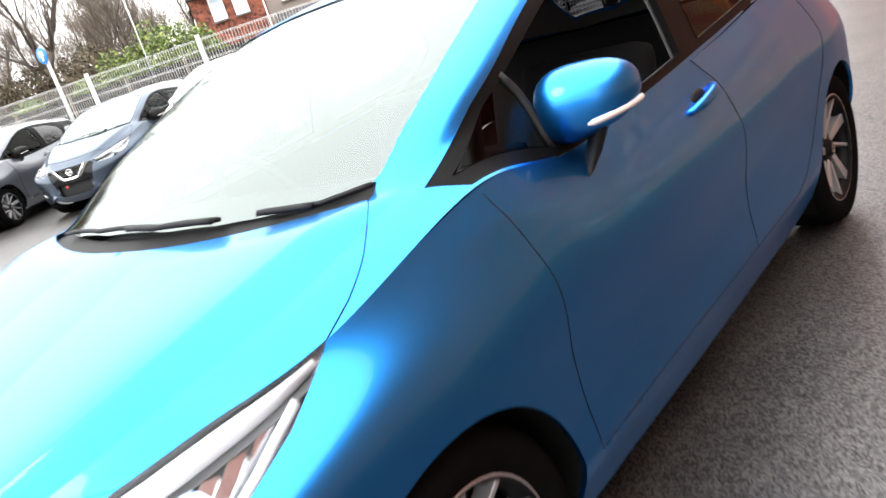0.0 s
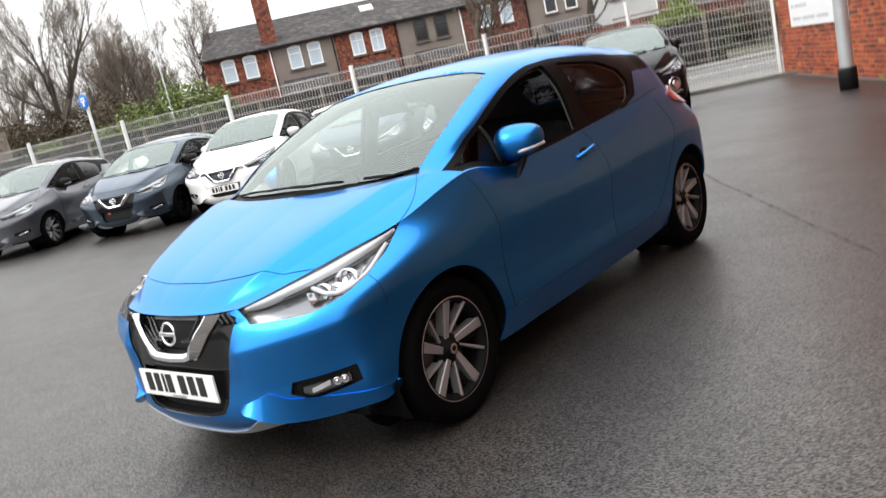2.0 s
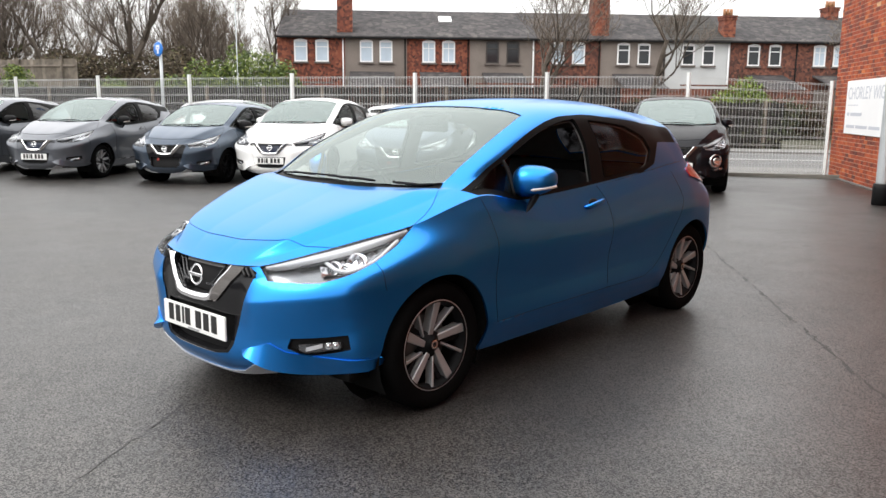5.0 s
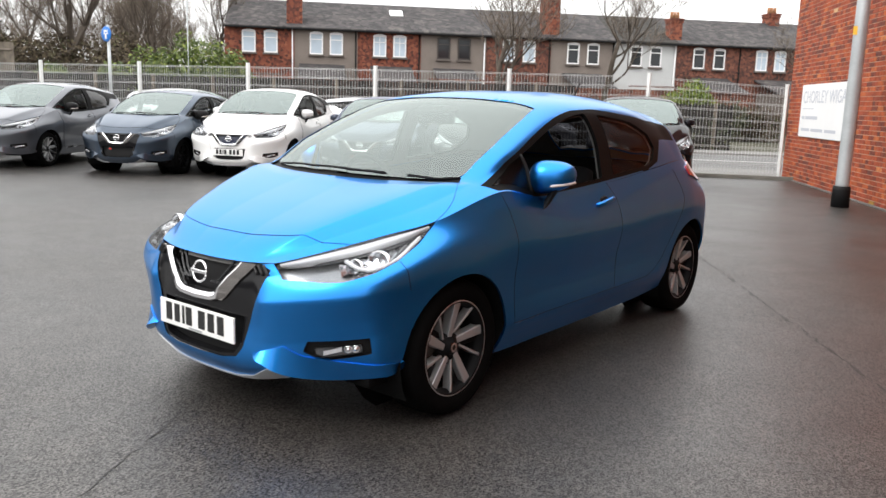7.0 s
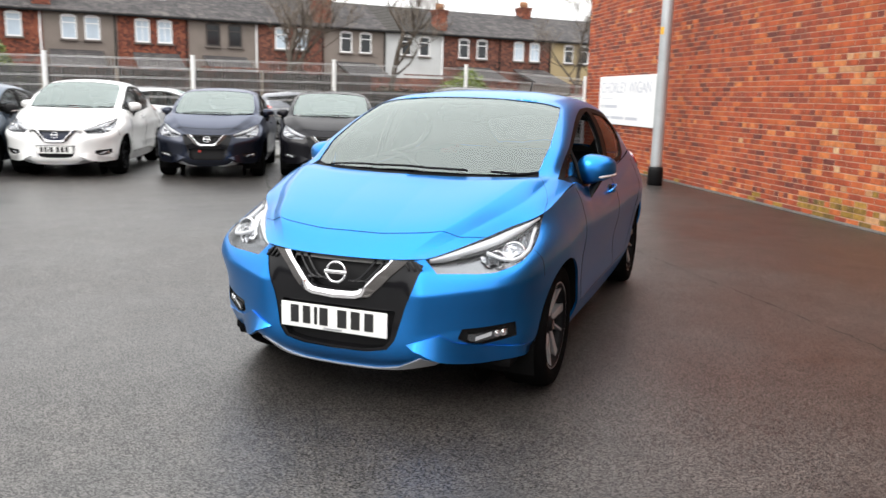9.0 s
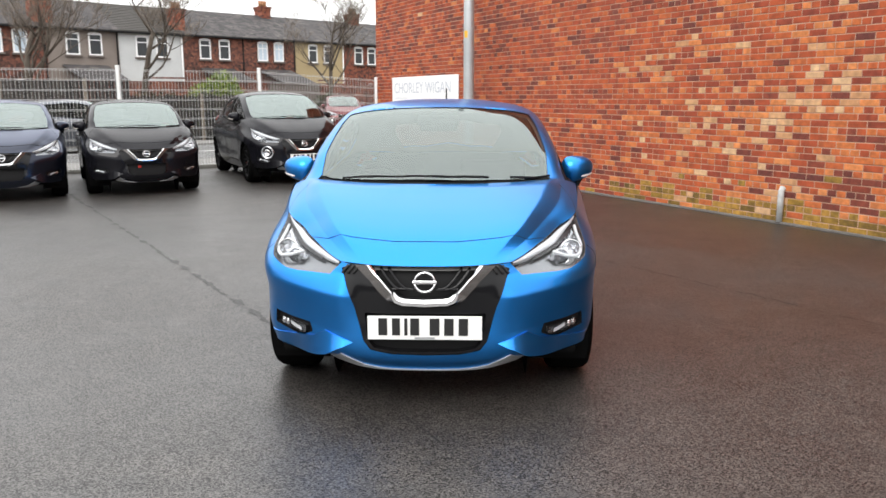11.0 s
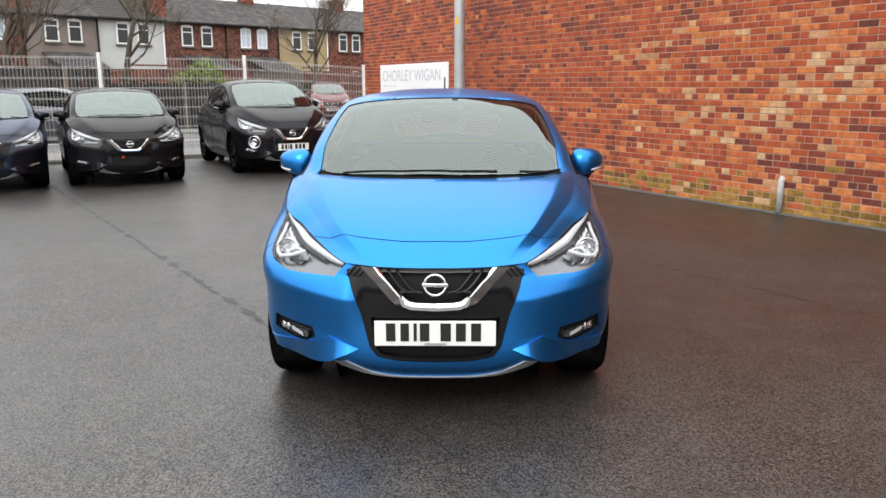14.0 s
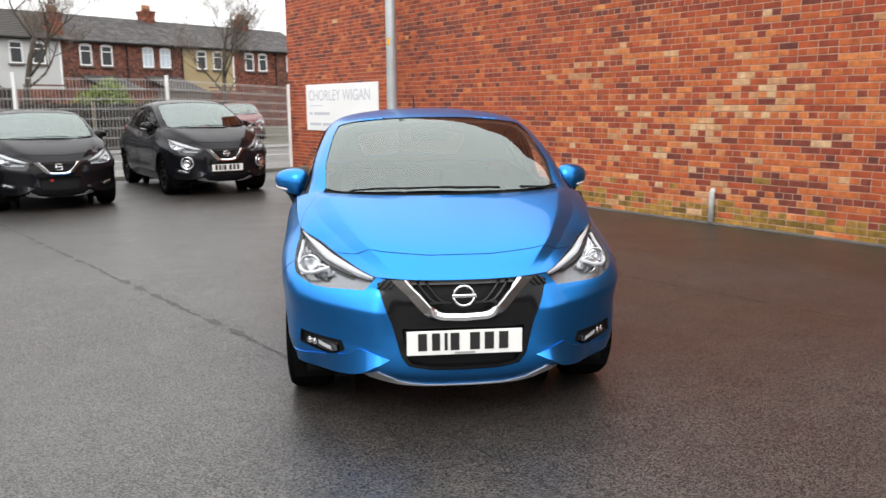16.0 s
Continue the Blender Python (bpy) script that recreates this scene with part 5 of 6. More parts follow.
def board_fence(label, t0, t1, o, h, material, w=.13, gap=.02, z0=0.0, slope=0.0):
    rng = random.Random(int(abs(t0) * 10))
    f = thing("board_fence", Matrix.Identity(4), label, "fence")
    V, F = [], []
    t = t0
    while t < t1:
        zt = z0 + h + rng.uniform(-.02, .02) + slope * (t - t0)
        k = len(V)
        for tt in (t, t + w):
            for oo in (o, o + .022):
                V += [along(tt, oo, z0), along(tt, oo, zt)]
        F += [(k, k + 1, k + 5, k + 4), (k + 2, k + 6, k + 7, k + 3), (k, k + 2, k + 3, k + 1), (k + 4, k + 5, k + 7, k + 6), (k + 1, k + 3, k + 7, k + 5)]
        t += w + gap
    tagged(link("boarding", V, F, material, f, smooth=False), kind="stuff")
    t = t0
    while t <= t1:
        bm = bmesh.new()
        x, y, _ = along(t, o - .06)
        box(bm, x, y, z0 + h / 2 + .03 + slope * (t - t0), .10, .10, h + .06, .01)
        part("post", bm, PALEBOARD, f)
        t += 2.4
    for zz in (.35, h - .3):
        bm = bmesh.new()
        a, b = Vector(along(t0, o - .03, z0 + zz)), Vector(along(t1, o - .03, z0 + zz + slope * (t1 - t0)))
        c = (a + b) / 2
        box(bm, 0, 0, 0, (b - a).length, .045, .08, 0, Matrix.Translation(c) @ Matrix.Rotation(math.atan2(FD[1], FD[0]), 4, 'Z'))
        part("rail", bm, material, f)
    return f


board_fence("dark stained close-boarded fence beside the road", -26, 4.0, 11.2, 2.05, BOARD)
board_fence("low dark garden fence beside the road", 4.1, 9.4, 11.6, 1.55, BOARD)
board_fence("low dark garden fence past the drive", 14.6, 30, 11.6, 1.55, BOARD)
board_fence("tall weathered timber fence among the trees", -36, -20.9, 15.5, 3.45, PALEBOARD, .15, .01)

# ---- terrace ----
HA, HD = Vector((-38.95, 28.3, 0)), Vector((.684, .729, 0))
HM = Matrix.Translation(HA) @ Matrix.Rotation(math.atan2(HD.y, HD.x), 4, 'Z')     # x along the terrace, y behind it


def weathered(name, stops, big, small, mix=.5, rough=.9, bump=.5):
    """Masonry or slate seen from afar: blotches and single pieces of one ramp of colours."""
    m = bpy.data.materials.new(name)
    m.use_nodes = True
    n, l = m.node_tree.nodes, m.node_tree.links
    b = n["Principled BSDF"]
    geo = n.new("ShaderNodeNewGeometry")
    wide = n.new("ShaderNodeTexNoise")
    wide.inputs["Scale"].default_value, wide.inputs["Detail"].default_value = big, 5
    l.new(geo.outputs["Position"], wide.inputs["Vector"])
    cells = n.new("ShaderNodeTexVoronoi")
    cells.inputs["Scale"].default_value = small
    l.new(geo.outputs["Position"], cells.inputs["Vector"])
    one = n.new("ShaderNodeSeparateColor")
    l.new(cells.outputs["Color"], one.inputs[0])
    both = n.new("ShaderNodeMix")
    both.inputs["Factor"].default_value = mix
    l.new(wide.outputs["Fac"], both.inputs["A"])
    l.new(one.outputs[0], both.inputs["B"])
    r = n.new("ShaderNodeValToRGB")
    el = r.color_ramp.elements
    while len(el) < len(stops):
        el.new(.5)
    for k, (p, c) in enumerate(stops):
        el[k].position, el[k].color = p, (*c, 1)
    l.new(both.outputs["Result"], r.inputs[0])
    l.new(r.outputs[0], b.inputs["Base Color"])
    b.inputs["Roughness"].default_value = rough
    bp = n.new("ShaderNodeBump")
    bp.inputs["Strength"].default_value, bp.inputs["Distance"].default_value = bump, .02
    l.new(both.outputs["Result"], bp.inputs["Height"])
    l.new(bp.outputs[0], b.inputs["Normal"])
    return m


HOUSEBRICK = weathered("sooty_red_brick", [(.22, (.045, .020, .016)), (.42, (.13, .040, .026)), (.62, (.21, .062, .034)), (.85, (.28, .105, .060))], .7, 6.5)
HOUSEBRICK2 = weathered("brown_red_brick", [(.22, (.040, .022, .018)), (.42, (.10, .042, .030)), (.62, (.165, .060, .040)), (.85, (.23, .10, .065))], .7, 6.5)
RENDER_G = mat("grey_brown_render", (.20, .168, .147), rough=.95, var=.15, scale=.9, fine=.1, fine_scale=20)
RENDER_W = mat("off_white_render", (.50, .51, .51), rough=.9, var=.10, scale=.8, fine=.06, fine_scale=20)
RENDER_C = mat("cream_render", (.36, .28, .155), rough=.9, var=.12, scale=.9)
SLATE = weathered("lichened_slate", [(.2, (.019, .017, .018)), (.45, (.039, .035, .036)), (.65, (.063, .055, .054)), (.82, (.11, .10, .09))], .9, 3.6, .45, .8)
TILE = mat("brown_concrete_tiles", (.040, .036, .032), rough=.85, var=.2, scale=1.5, fine=.3, fine_scale=8)
UPVC = mat("white_window_frame", (.78, .78, .78), rough=.4)
DARKFRAME = mat("dark_window_frame", (.03, .025, .022), rough=.5)
PANE = mat("window_pane", (.020, .023, .026), rough=.08, spec=.5)
NET = mat("pale_blind_behind_glass", (.46, .54, .62), rough=.5, var=.12, scale=1.5)
STONE = mat("sooty_stone", (.12, .10, .09), rough=.9, var=.2, scale=4)
POT = mat("terracotta", (.33, .16, .08), rough=.85, var=.2, scale=6)


def house_window(parent, cx, zt, w=.82, h=1.30, style="sash", frame=None, pane=None):
    """A window set in the wall: frame, panes, sill and lintel."""
    frame, pane = frame or UPVC, pane or PANE
    f = .085
    V = []
    for yy in (-.055, .035):
        for dx, dz in ((w / 2, h / 2), (w / 2 - f, h / 2 - f)):
            V += [(cx + sx * dx, yy, zt - h / 2 + sz * dz) for sx, sz in ((-1, -1), (1, -1), (1, 1), (-1, 1))]
    F = []
    for k in range(4):
        k2 = (k + 1) % 4
        F += [(k, k2, 4 + k2, 4 + k), (8 + k, 12 + k, 12 + k2, 8 + k2), (k, 8 + k, 8 + k2, k2), (4 + k, 4 + k2, 12 + k2, 12 + k)]
    win = link("window", V, F, frame, parent, smooth=False)
    bars = [(cx, h * .32, w - 2 * f, .05), (cx, h / 2, .05, h - 2 * f)] if style == "cross" else [(cx, h * .30, w - 2 * f, .06)]
    for k, (bx, drop, bw, bh) in enumerate(bars):
        bm = bmesh.new()
        box(bm, bx, -.014 - .002 * k, zt - drop, bw, .07, bh)
        part("glazing_bar", bm, frame, win)
    # shallow arched head
    bm = bmesh.new()
    arc = [(cx + w / 2 * q, zt - .004 + .10 * (1 - q * q)) for q in np.linspace(-1, 1, 9)]
    a = [bm.verts.new((x, -.055, z)) for x, z in arc]
    b = [bm.verts.new((x, .03, z)) for x, z in arc]
    bm.faces.new(a)
    bm.faces.new(b[::-1])
    for k in range(9):
        bm.faces.new((a[k], b[k], b[(k + 1) % 9], a[(k + 1) % 9]))
    part("window_head", bm, frame, win)
    bm = bmesh.new()
    box(bm, cx, -.012, zt - h / 2, w - 2 * f, .02, h - 2 * f)
    part("pane", bm, pane, win)
    bm = bmesh.new()
    box(bm, cx, -.06, zt - h - .06, w + .16, .16, .11, .01)
    part("sill", bm, STONE, win)
    return win


def terrace_house(i, s0, s1, wall_mat, roof_mat, chimney, wins, rooflight=False, low=True):
    h = thing("terraced_house", HM, f"two-storey terraced house with {wall_mat.name.replace('_', ' ')} walls and slate roof", "house", "terrace of houses")
    w, deep, eave, ridge = s1 - s0, 8.4, 5.68, 7.60
    bm = bmesh.new()
    box(bm, (s0 + s1) / 2, deep / 2, eave / 2, w - .004, deep, eave)
    part("wall", bm, wall_mat, h)
    V, F = [], []
    for x in (s0, s1):
        V += [(x, -.28, eave - .10), (x, deep / 2, ridge), (x, deep + .28, eave - .10), (x, -.28, eave - .02), (x, deep / 2, ridge + .10), (x, deep + .28, eave - .02)]
    F = [(0, 6, 9, 3), (3, 9, 10, 4), (4, 10, 11, 5), (5, 11, 8, 2), (0, 1, 7, 6), (1, 2, 8, 7), (0, 3, 4, 1), (1, 4, 5, 2), (6, 7, 10, 9), (7, 8, 11, 10)]
    rf = link("roof", V, F, roof_mat, h, smooth=False)
    # courses of slates, each lapping the one below
    n, lip = (16, .035) if roof_mat is TILE else (24, .016)
    V, F = [], []
    for k in range(n):
        q0, q1 = k / n, (k + 1) / n
        y0, y1 = -.28 + (deep / 2 + .28) * q0, -.28 + (deep / 2 + .28) * q1
        z0, z1 = eave - .02 + (ridge + .12 - eave) * q0, eave - .02 + (ridge + .12 - eave) * q1
        o = len(V)
        for x in (s0 + .002, s1 - .002):
            V += [(x, y0, z0 + .002), (x, y0, z0 + lip), (x, y1, z1 + .004)]
        F += [(o, o + 3, o + 4, o + 1), (o + 1, o + 4, o + 5, o + 2)]
    tagged(link("coursing", V, F, roof_mat, rf, smooth=False), kind="stuff")
    V = [(s0 + .002, 0, eave - .15), (s0 + .002, deep / 2, ridge - .02), (s0 + .002, deep, eave - .15), (s0 + .25, 0, eave - .15), (s0 + .25, deep / 2, ridge - .02), (s0 + .25, deep, eave - .15)]
    link("gable", V, [(0, 1, 2), (3, 5, 4), (0, 3, 4, 1), (1, 4, 5, 2)], wall_mat, h, smooth=False)
    bm = bmesh.new()
    box(bm, (s0 + s1) / 2, -.30, eave - .12, w, .11, .10, .02)
    part("gutter", bm, TRIM, h)
    link("downpipe", *tube_data([(s1 - .12, -.07, eave - .1), (s1 - .12, -.07, 0)], .045, 6), TRIM if i % 3 else UPVC, h)
    if chimney:
        ch = bmesh.new()
        cw, cz = chimney
        yc, zb = (.75, eave - .3) if i in (0, 4, 6) else (deep / 2, ridge - .5)
        box(ch, s1, yc, (zb + cz) / 2, cw, 1.0, cz - zb)
        for zz, ex in ((cz - .22, .10), (cz - .06, .16)):
            box(ch, s1, yc, zz, cw + ex, 1.0 + ex, .12)
        c = part("chimney", ch, HOUSEBRICK, h)
        for k in range(3):
            link("chimney_pot", *tube_data([(s1 - cw * .3 + k * cw * .3, yc, cz - .02), (s1 - cw * .3 + k * cw * .3, yc, cz + .45)], .11, 8, taper=[.12, .10]), POT, c)
    style, frame, pane = wins
    for fx in (.345, .66):
        house_window(h, s0 + w * fx, 5.38, style=style, frame=frame, pane=pane)
    if low:
        house_window(h, s0 + w * .62, 2.5, .95, 1.15, "top")
        bm = bmesh.new()
        box(bm, s0 + w * .25, -.01, 1.0, .86, .10, 2.0, .01)
        part("back_door", bm, UPVC if i % 2 else DARKFRAME, h)
    if rooflight:
        sl = math.atan2(ridge - eave, deep / 2)
        bm = bmesh.new()
        box(bm, 0, 0, 0, .85, 1.0, .09, .01, Matrix.Translation((s0 + w * .65, deep / 2 * .62, eave + (ridge - eave) * .66 + .08)) @ Matrix.Rotation(sl, 4, 'X'))
        part("rooflight", bm, UPVC, h)
    return h


SASH, CROSS, DARK = ("top", UPVC, NET), ("cross", UPVC, NET), ("top", DARKFRAME, PANE)
CLEAR = ("top", UPVC, PANE)
HOUSES = [(0, 4.2, HOUSEBRICK, SLATE, (.95, 9.45), SASH, False), (4.2, 8.1, RENDER_G, SLATE, None, SASH, False), (8.1, 12.1, HOUSEBRICK, SLATE, None, CROSS, True),
          (12.1, 16.3, RENDER_G, SLATE, None, DARK, False), (16.3, 20.6, HOUSEBRICK2, SLATE, (1.1, 9.35), SASH, False), (20.6, 24.9, RENDER_G, SLATE, None, CLEAR, False),
          (24.9, 29.2, RENDER_W, TILE, (.75, 7.3), CLEAR, False), (29.2, 33.8, HOUSEBRICK2, SLATE, None, CLEAR, False), (33.8, 38.1, HOUSEBRICK2, SLATE, (.8, 8.35), CROSS, False),
          (38.1, 42.6, RENDER_C, SLATE, None, CLEAR, False), (42.6, 46.8, HOUSEBRICK, SLATE, (.8, 8.4), CLEAR, False), (46.8, 51, HOUSEBRICK2, SLATE, None, SASH, False)]
for i, (a, b, wm, rm, chim, wins, rl) in enumerate(HOUSES):
    terrace_house(i, a, b, wm, rm, chim, wins, rl)
# back-yard walls and a long low outbuilding roof before the terrace
yard_wall = thing("yard_wall", HM, "long low sooty brick back-yard wall", "wall")
for k in range(11):
    bm = bmesh.new()
    box(bm, 1.9 + k * 3.9, -7.0, 1.15, 3.86, .24, 2.3 + .25 * (k % 3 == 0), .01)
    box(bm, 1.9 + k * 3.9, -7.0, 2.36 + .125 * (k % 3 == 0) * 2, 3.86, .34, .09)
    part("wall_bay", bm, HOUSEBRICK2 if k % 4 else STONE, yard_wall)
for k, (a, b) in enumerate(((4.6, 7.2), (9.0, 11.4), (13.0, 15.4), (21.5, 24.0), (30.5, 32.8), (35.0, 37.5))):
    shed = thing("lean_to", HM, "small brick lean-to with a slate roof behind the terrace", "outbuilding", "lean-to sheds")
    bm = bmesh.new()
    box(bm, (a + b) / 2, -1.6, 1.25, b - a, 3.1, 2.5)
    part("wall", bm, HOUSEBRICK if k % 2 else RENDER_G, shed)
    link("roof", [(a - .1, -3.3, 2.5), (b + .1, -3.3, 2.5), (b + .1, -.01, 3.5), (a - .1, -.01, 3.5), (a - .1, -3.3, 2.4), (b + .1, -3.3, 2.4), (b + .1, -.01, 3.4), (a - .1, -.01, 3.4)],
         [(0, 1, 2, 3), (4, 7, 6, 5), (0, 4, 5, 1), (1, 5, 6, 2), (2, 6, 7, 3), (3, 7, 4, 0)], SLATE, shed, smooth=False)

# ---- trees ----
BARK = mat("grey_brown_bark", (.075, .060, .047), rough=.95, var=.3, scale=6, bump=.5, bump_scale=40)
TWIG = mat("brown_twigs", (.165, .132, .105), rough=.95, var=.25, scale=2)
LEAF = ramp_material("evergreen_leaves", [(0, (.03, .05, .010)), (.5, (.085, .13, .022)), (.85, (.17, .22, .035)), (1, (.24, .28, .05))], rough=.55, var=.2)
BRIGHTLEAF = ramp_material("yellow_green_leaves", [(0, (.045, .08, .006)), (.5, (.12, .18, .014)), (1, (.22, .28, .025))], rough=.55, var=.2)
HEDGELEAF = ramp_material("dark_hedge_leaves", [(0, (.012, .018, .006)), (.5, (.032, .042, .012)), (1, (.075, .075, .03))], rough=.6, var=.2)
DEADLEAF = ramp_material("dead_bramble", [(0, (.030, .022, .014)), (.5, (.070, .052, .032)), (.8, (.11, .082, .05)), (1, (.06, .066, .024))], rough=.9, var=.3)


def grow_tree(seed, height, spread, label, group="bare trees", leaves=None, levels=5):
    """A bare broadleaved tree: a trunk that forks into limbs, boughs and fine twigs."""
    rng = random.Random(seed)
    limbs, fine = [], []

    def branch(p, d, length, r, level):
        pts, rad = [p.copy()], [r]
        n = 5 if level < 2 else 4 if level < 4 else 3
        for k in range(n):
            d = (d + Vector((rng.gauss(0, .13), rng.gauss(0, .13), rng.gauss(.12, .09)))).normalized()
            p = p + d * (length / n)
            pts.append(p.copy())
            rad.append(r * (1 - (.55 if level else .45) * (k + 1) / n))
        (limbs if level < 3 else fine).append((pts, rad, 7 if level < 1 else 5 if level < 3 else 3))
        if level >= levels:
            return
        kids = rng.randint(4, 6) if level == 0 else rng.randint(4, 5) if level < 3 else rng.randint(3, 5)
        for k in range(kids):
            t = rng.uniform(.38 if level == 0 else .25, 1.0)
            q = min(int(t * n), n - 1)
            at_ = pts[q].lerp(pts[q + 1], t * n - q)
            side = Vector((rng.gauss(0, 1), rng.gauss(0, 1), rng.uniform(-.1, .6))).normalized()
            nd = (d * rng.uniform(.5, 1.0) + side * spread * rng.uniform(.6, 1.2)).normalized()
            branch(at_, nd, length * rng.uniform(.48, .72), max(rad[q] * rng.uniform(.42, .62), .006), level + 1)
    branch(Vector((0, 0, -.1)), Vector((rng.gauss(0, .04), rng.gauss(0, .04), 1)).normalized(), height * .45, height * .016, 0)
    t = thing("tree", Matrix.Identity(4), label, "tree", group)
    for nm, some, m in (("trunk", limbs, BARK), ("crown", fine, TWIG)):
        parts = [tube_data([tuple(q) for q in pts], .1, sides, taper=[max(x, .0050) for x in rad]) for pts, rad, sides in some]
        link(nm, *merge(*parts), m, t)
    return t


def leaf_clump(name, center, size, n, material, seed, label, category, leaf=.09, parent_twigs=True):
    """A shrub: stems below and many single leaves over an uneven dome."""
    rng = np.random.RandomState(seed)
    s = thing(name, Matrix.Translation(center), label, category)
    lumps = [(rng.uniform(-.55, .55, 3) * (1, 1, .5) + (0, 0, .55), rng.uniform(.35, .6)) for _ in range(9)]
    P = []
    while len(P) < n:
        c, r = lumps[rng.randint(len(lumps))]
        d = rng.normal(size=3)
        d /= np.linalg.norm(d)
        q = c + d * r * rng.uniform(.75, 1.08)
        if q[2] > 0:
            P.append(q)
    P = np.array(P) * size
    N = rng.normal(size=(n, 3)) + (0, 0, .7)
    N /= np.linalg.norm(N, axis=1, keepdims=True)
    A = np.cross(N, rng.normal(size=(n, 3)))
    A /= np.linalg.norm(A, axis=1, keepdims=True)
    Bv = np.cross(N, A)
    L = leaf * rng.uniform(.6, 1.4, (n, 1))
    V = np.stack([P - A * L, P + Bv * L * .5 + N * L * .1, P + A * L, P - Bv * L * .5 + N * L * .1], 1).reshape(-1, 3)
    F = [(4 * k, 4 * k + 1, 4 * k + 2, 4 * k + 3) for k in range(n)]
    link("foliage", V, F, material, s, smooth=False)
    stems = []
    for k in range(14):
        e = P[rng.randint(n)] * .8
        stems.append(tube_data([(e[0] * .1, e[1] * .1, -.05), (e[0] * .5, e[1] * .5, e[2] * .5), tuple(e)], .02, 4, taper=[.03, .018, .008]))
    link("stems", *merge(*stems), TWIG, s)
    return s


KINDS = [grow_tree(11, 11.5, .46, "tall bare winter tree at the edge of the wood"), grow_tree(23, 10.5, .55, "spreading bare winter tree in the wood"),
         grow_tree(37, 12.5, .42, "slender tall bare tree in the wood"), grow_tree(41, 9.5, .6, "small bare tree in the wood")]
rng = random.Random(9)
spots = []
for k in range(58):
    t, o = rng.uniform(-62, -9), rng.uniform(17, 48)
    # the wood ends before the terrace
    if t > -22 + (o - 17) * .2:
        if o < 40 or rng.random() < .3:
            continue
    spots.append((t, o))
for k, (t, o) in enumerate(spots):
    x, y, _ = along(t, o)
    m = Matrix.Translation((x, y, 0)) @ Matrix.Rotation(rng.uniform(0, 6.28), 4, 'Z') @ Matrix.Scale(rng.uniform(.8, 1.25), 4)
    if k < len(KINDS):
        KINDS[k].matrix_world = m
    else:
        c = copy_thing(KINDS[k % len(KINDS)], Matrix.Identity(4))
        c.matrix_basis = m
# trees behind the end of the terrace, far off
for k in range(10):
    p = HM @ Vector((-14 + k * 1.6, 14 + rng.uniform(0, 14), 0))
    c = copy_thing(KINDS[k % 4], Matrix.Identity(4))
    c.matrix_basis = Matrix.Translation(p) @ Matrix.Rotation(k * 1.3, 4, 'Z') @ Matrix.Scale(rng.uniform(.75, .95), 4)
# three street trees before the houses
for k, (s, off, sc) in enumerate(((12.5, -22, .95), (17.3, -19, 1.0), (30.5, -14, 1.05))):
    street = grow_tree(60 + k * 7, 9.5, .85, "bare street tree with spreading boughs before the houses", "street trees")
    street.matrix_world = HM @ Matrix.Translation((s, off, 0)) @ Matrix.Scale(sc, 4)
# thicket behind, closing the view under the trees
for k in range(11):
    x, y, _ = along(-40 + k * 2.1, 20 + rng.uniform(0, 3))
    leaf_clump("thicket", (x, y, 0), (2.4, 2.0, rng.uniform(3.1, 3.8)), 7000, DEADLEAF, 140 + k, "dense brown winter thicket under the bare trees", "undergrowth", .10)
# undergrowth, brambles and evergreen shrubs
for k in range(26):
    t, o = -46 + k * 1.38, 16.4 + rng.uniform(0, 5)
    x, y, _ = along(t, o)
    leaf_clump("bramble", (x, y, 0), (2.0, 1.7, rng.uniform(2.3, 3.1) if k < 23 else 1.8), 7000, DEADLEAF, 100 + k, "tangled brown winter undergrowth at the wood's edge", "undergrowth", .085)
for k, (t, o, sx, sz) in enumerate(((-12.4, 12.6, 1.5, 2.5), (-10.6, 13.0, 1.9, 3.2), (-9.1, 12.8, 1.3, 2.5), (-17.5, 13.4, 1.7, 2.2), (-21.2, 12.4, 1.2, 2.4), (-15.0, 13.2, 1.5, 2.0))):
    x, y, _ = along(t, o)
    leaf_clump("evergreen_shrub", (x, y, 0), (sx, sx * .8, sz * .95), 7000, LEAF, 200 + k, "dense green evergreen shrub behind the fence", "shrub", .075)
p = HM @ Vector((23.6, -14, 0))
leaf_clump("rounded_shrub", p, (1.55, 1.4, 2.1), 4200, BRIGHTLEAF, 301, "rounded yellow-green garden shrub", "shrub", .09)
for k, (t, o) in enumerate(((4.6, 12.4), (6.4, 12.7), (8.2, 12.4), (10.2, 20.5), (12.0, 21), (13.8, 20.5), (15.6, 12.5), (17.4, 12.7), (19.2, 12.4), (21, 12.6), (22.8, 12.5), (24.6, 12.6), (26.4, 12.4), (28.2, 12.6))):
    x, y, _ = along(t, o)
    leaf_clump("garden_hedge", (x, y, 0), (1.5, .9, 1.35), 2600, HEDGELEAF if k % 4 else DEADLEAF, 320 + k, "straggly dark garden hedge beside the road", "hedge", .08)

# round blue road sign and tall street lamp beyond the fence
SIGNBLUE = mat("blue_sign_face", (.01, .16, .55), rough=.35)
rs = thing("road_sign", Matrix.Translation((-15.74, 7.75, 0)) @ Matrix.Rotation(radians(8), 4, 'Z'), "round blue cycle-route road sign on a grey pole", "road sign")
link("pole", *tube_data([(0, 0, 0), (0, 0, 2.95)], .038, 10), GALV, rs)
V, F = lathe_data([(.0005, .012), (.165, .012), (.175, .006), (.175, -.006), (.165, -.012), (.0005, -.012)], 28)
disc = link("sign_face", V, F, SIGNBLUE, rs)
disc.matrix_local = Matrix.Translation((0, -.06, 2.74)) @ Matrix.Rotation(radians(-90), 4, 'Z')
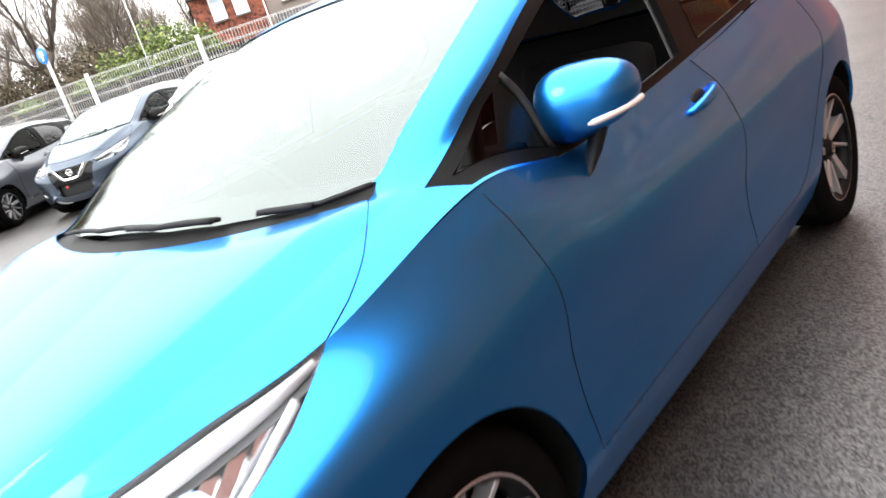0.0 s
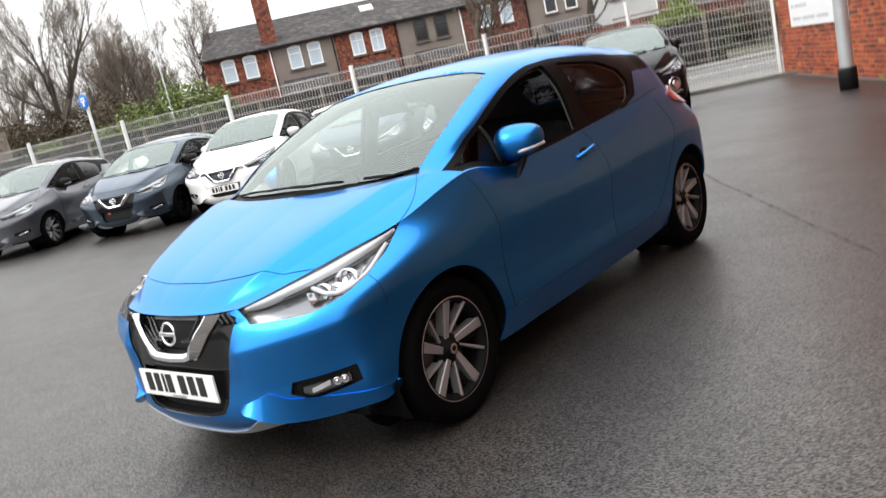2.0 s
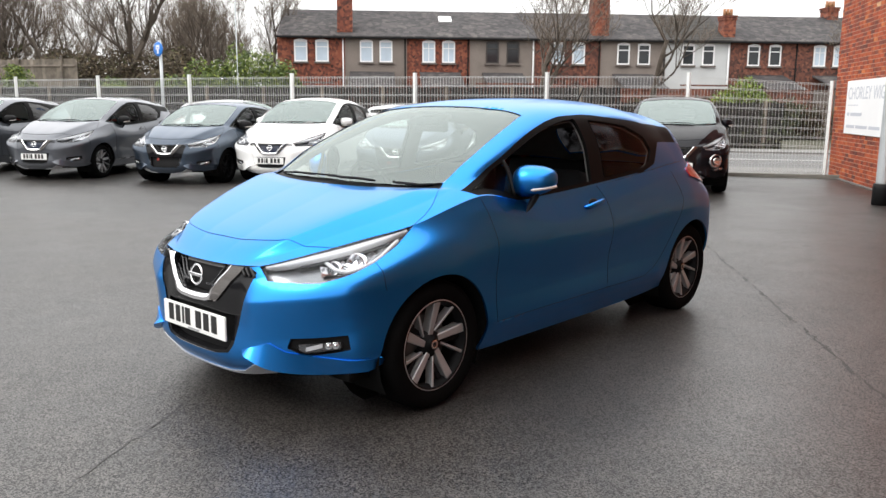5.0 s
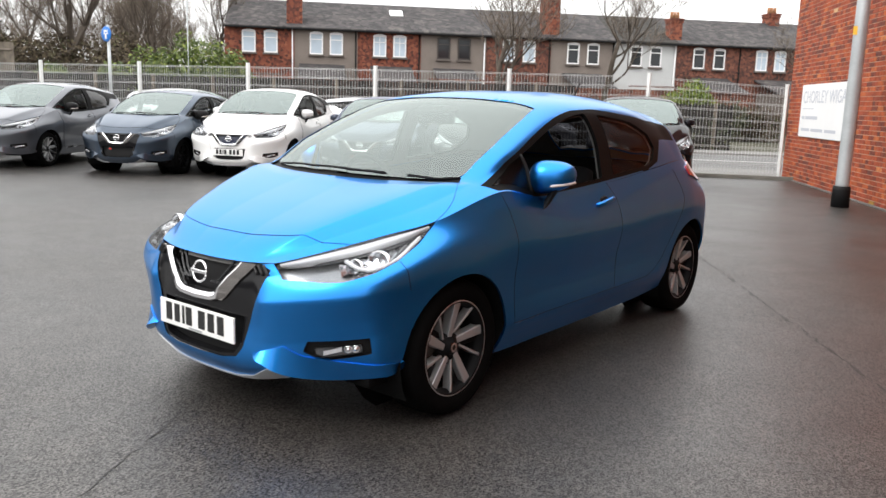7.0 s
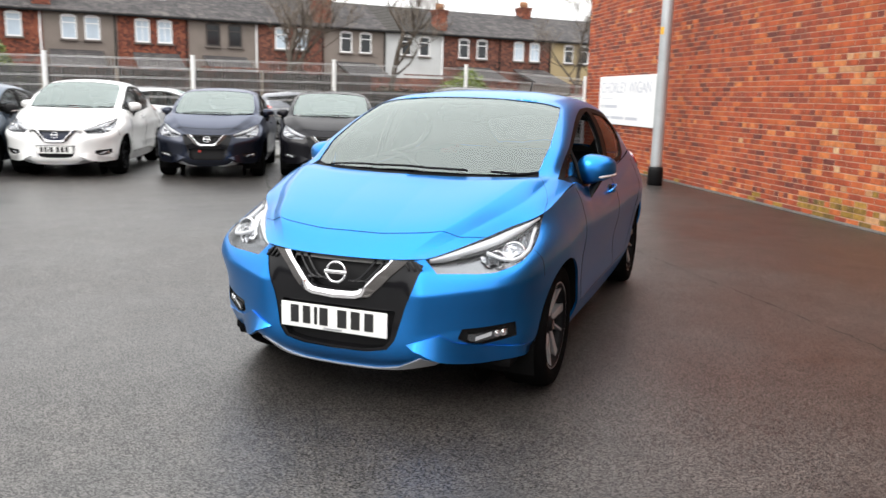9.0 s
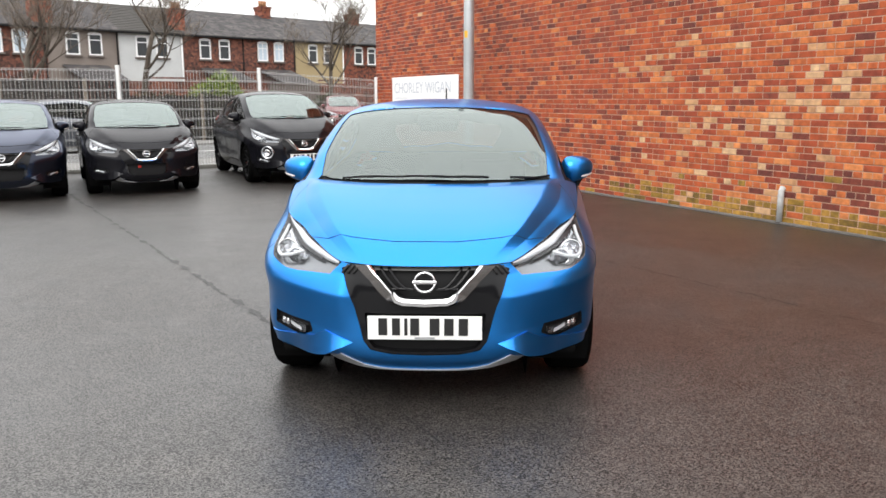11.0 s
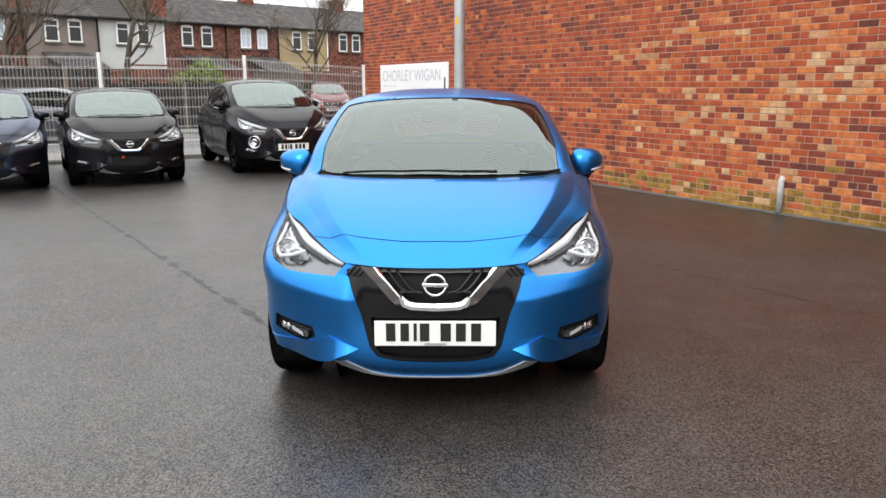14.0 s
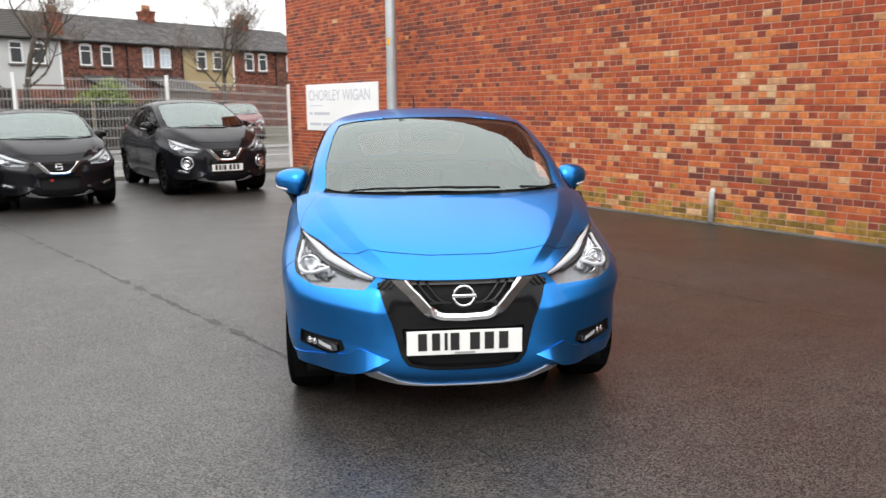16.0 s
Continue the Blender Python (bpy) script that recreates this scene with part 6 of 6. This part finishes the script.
for x, z, w, h in ((0, .07, .05, .05), (-.05, .05, .03, .09), (.05, .05, .03, .09), (0, -.05, .055, .13), (0, .0, .2, .012)):
    bm = bmesh.new()
    box(bm, x, -.075, 2.74 + z, w, .004, h, .001)
    part("symbol", bm, UPVC, rs)
sl = thing("street_lamp", Matrix.Translation((-17.3, 11.0, 0)) @ Matrix.Rotation(radians(30), 4, 'Z'), "tall thin grey street lamp beside the road", "street lamp")
link("column", *tube_data([(0, 0, 0), (0, 0, 1.2), (0, 0, 1.25), (0, 0, 6.5), (.5, 0, 6.75), (.9, 0, 6.8)], .06, 8, taper=[.075, .075, .05, .042, .035, .03]), GALV, sl)
bm = bmesh.new()
box(bm, 1.1, 0, 6.8, .55, .16, .10, .03)
part("lantern", bm, GALV, sl)

# ---- parked cars ----
G = "cars parked along the fence"


def parked(x, y, rz):
    return Matrix.Translation((x, y, 0)) @ Matrix.Rotation(radians(rz), 4, 'Z')


build_car("black five-door hatchback parked nose out before the fence", parked(-5.05, 8.36, 28), BLACK, "hatch", 6, G, plate=False, wheel_face=DARKALLOY)
build_car("dark navy hatchback without a number plate parked before the fence", parked(-6.75, 7.42, 29), INK, "hatch", 6, G, plate=False, wheel_face=DARKALLOY)
build_car("white electric hatchback parked before the fence", parked(-8.75, 6.35, 30), WHITE, "ev", 6, G, wheel_face=DARKALLOY)
build_car("slate blue hatchback without a number plate parked before the fence", parked(-10.1, 5.07, 30), NAVY, "hatch", 6, G, plate=False, wheel_face=DARKALLOY, mirror=TRIM)
build_car("gunmetal grey electric hatchback parked before the fence", parked(-12.6, 3.9, 32), GUN, "ev", 6, G, mirror=TRIM)
build_car("dark grey electric hatchback at the end of the row", parked(-14.9, 2.6, 32), GUN, "ev", 4, G, mirror=TRIM)
build_car("black compact crossover parked beside the brick wall", parked(-3.0, 10.05, 28), BLACK, "suv", 6, G, wheel_face=DARKALLOY)
ROADSIDE = "cars parked on the road"
build_car("silver car parked on the road behind the fence", parked(-15.6, 11.4, 118), SILVER, "ev", 4, ROADSIDE, plate=False)
build_car("pale car parked on the road behind the fence", parked(-13.4, 16.3, 118), SILVER, "hatch", 4, ROADSIDE, plate=False)
build_car("grey car parked on the road behind the fence", parked(-9.6, 18.3, 118), GUN, "hatch", 4, ROADSIDE, plate=False)
build_car("dark red off-road car facing the gate", parked(-5.35, 31.0, 16), RED, "suv", 4, ROADSIDE)
build_car("small white car far down the road", parked(-22.0, 30.0, 38), WHITE, "hatch", 4, ROADSIDE, plate=False)

brick_wall()
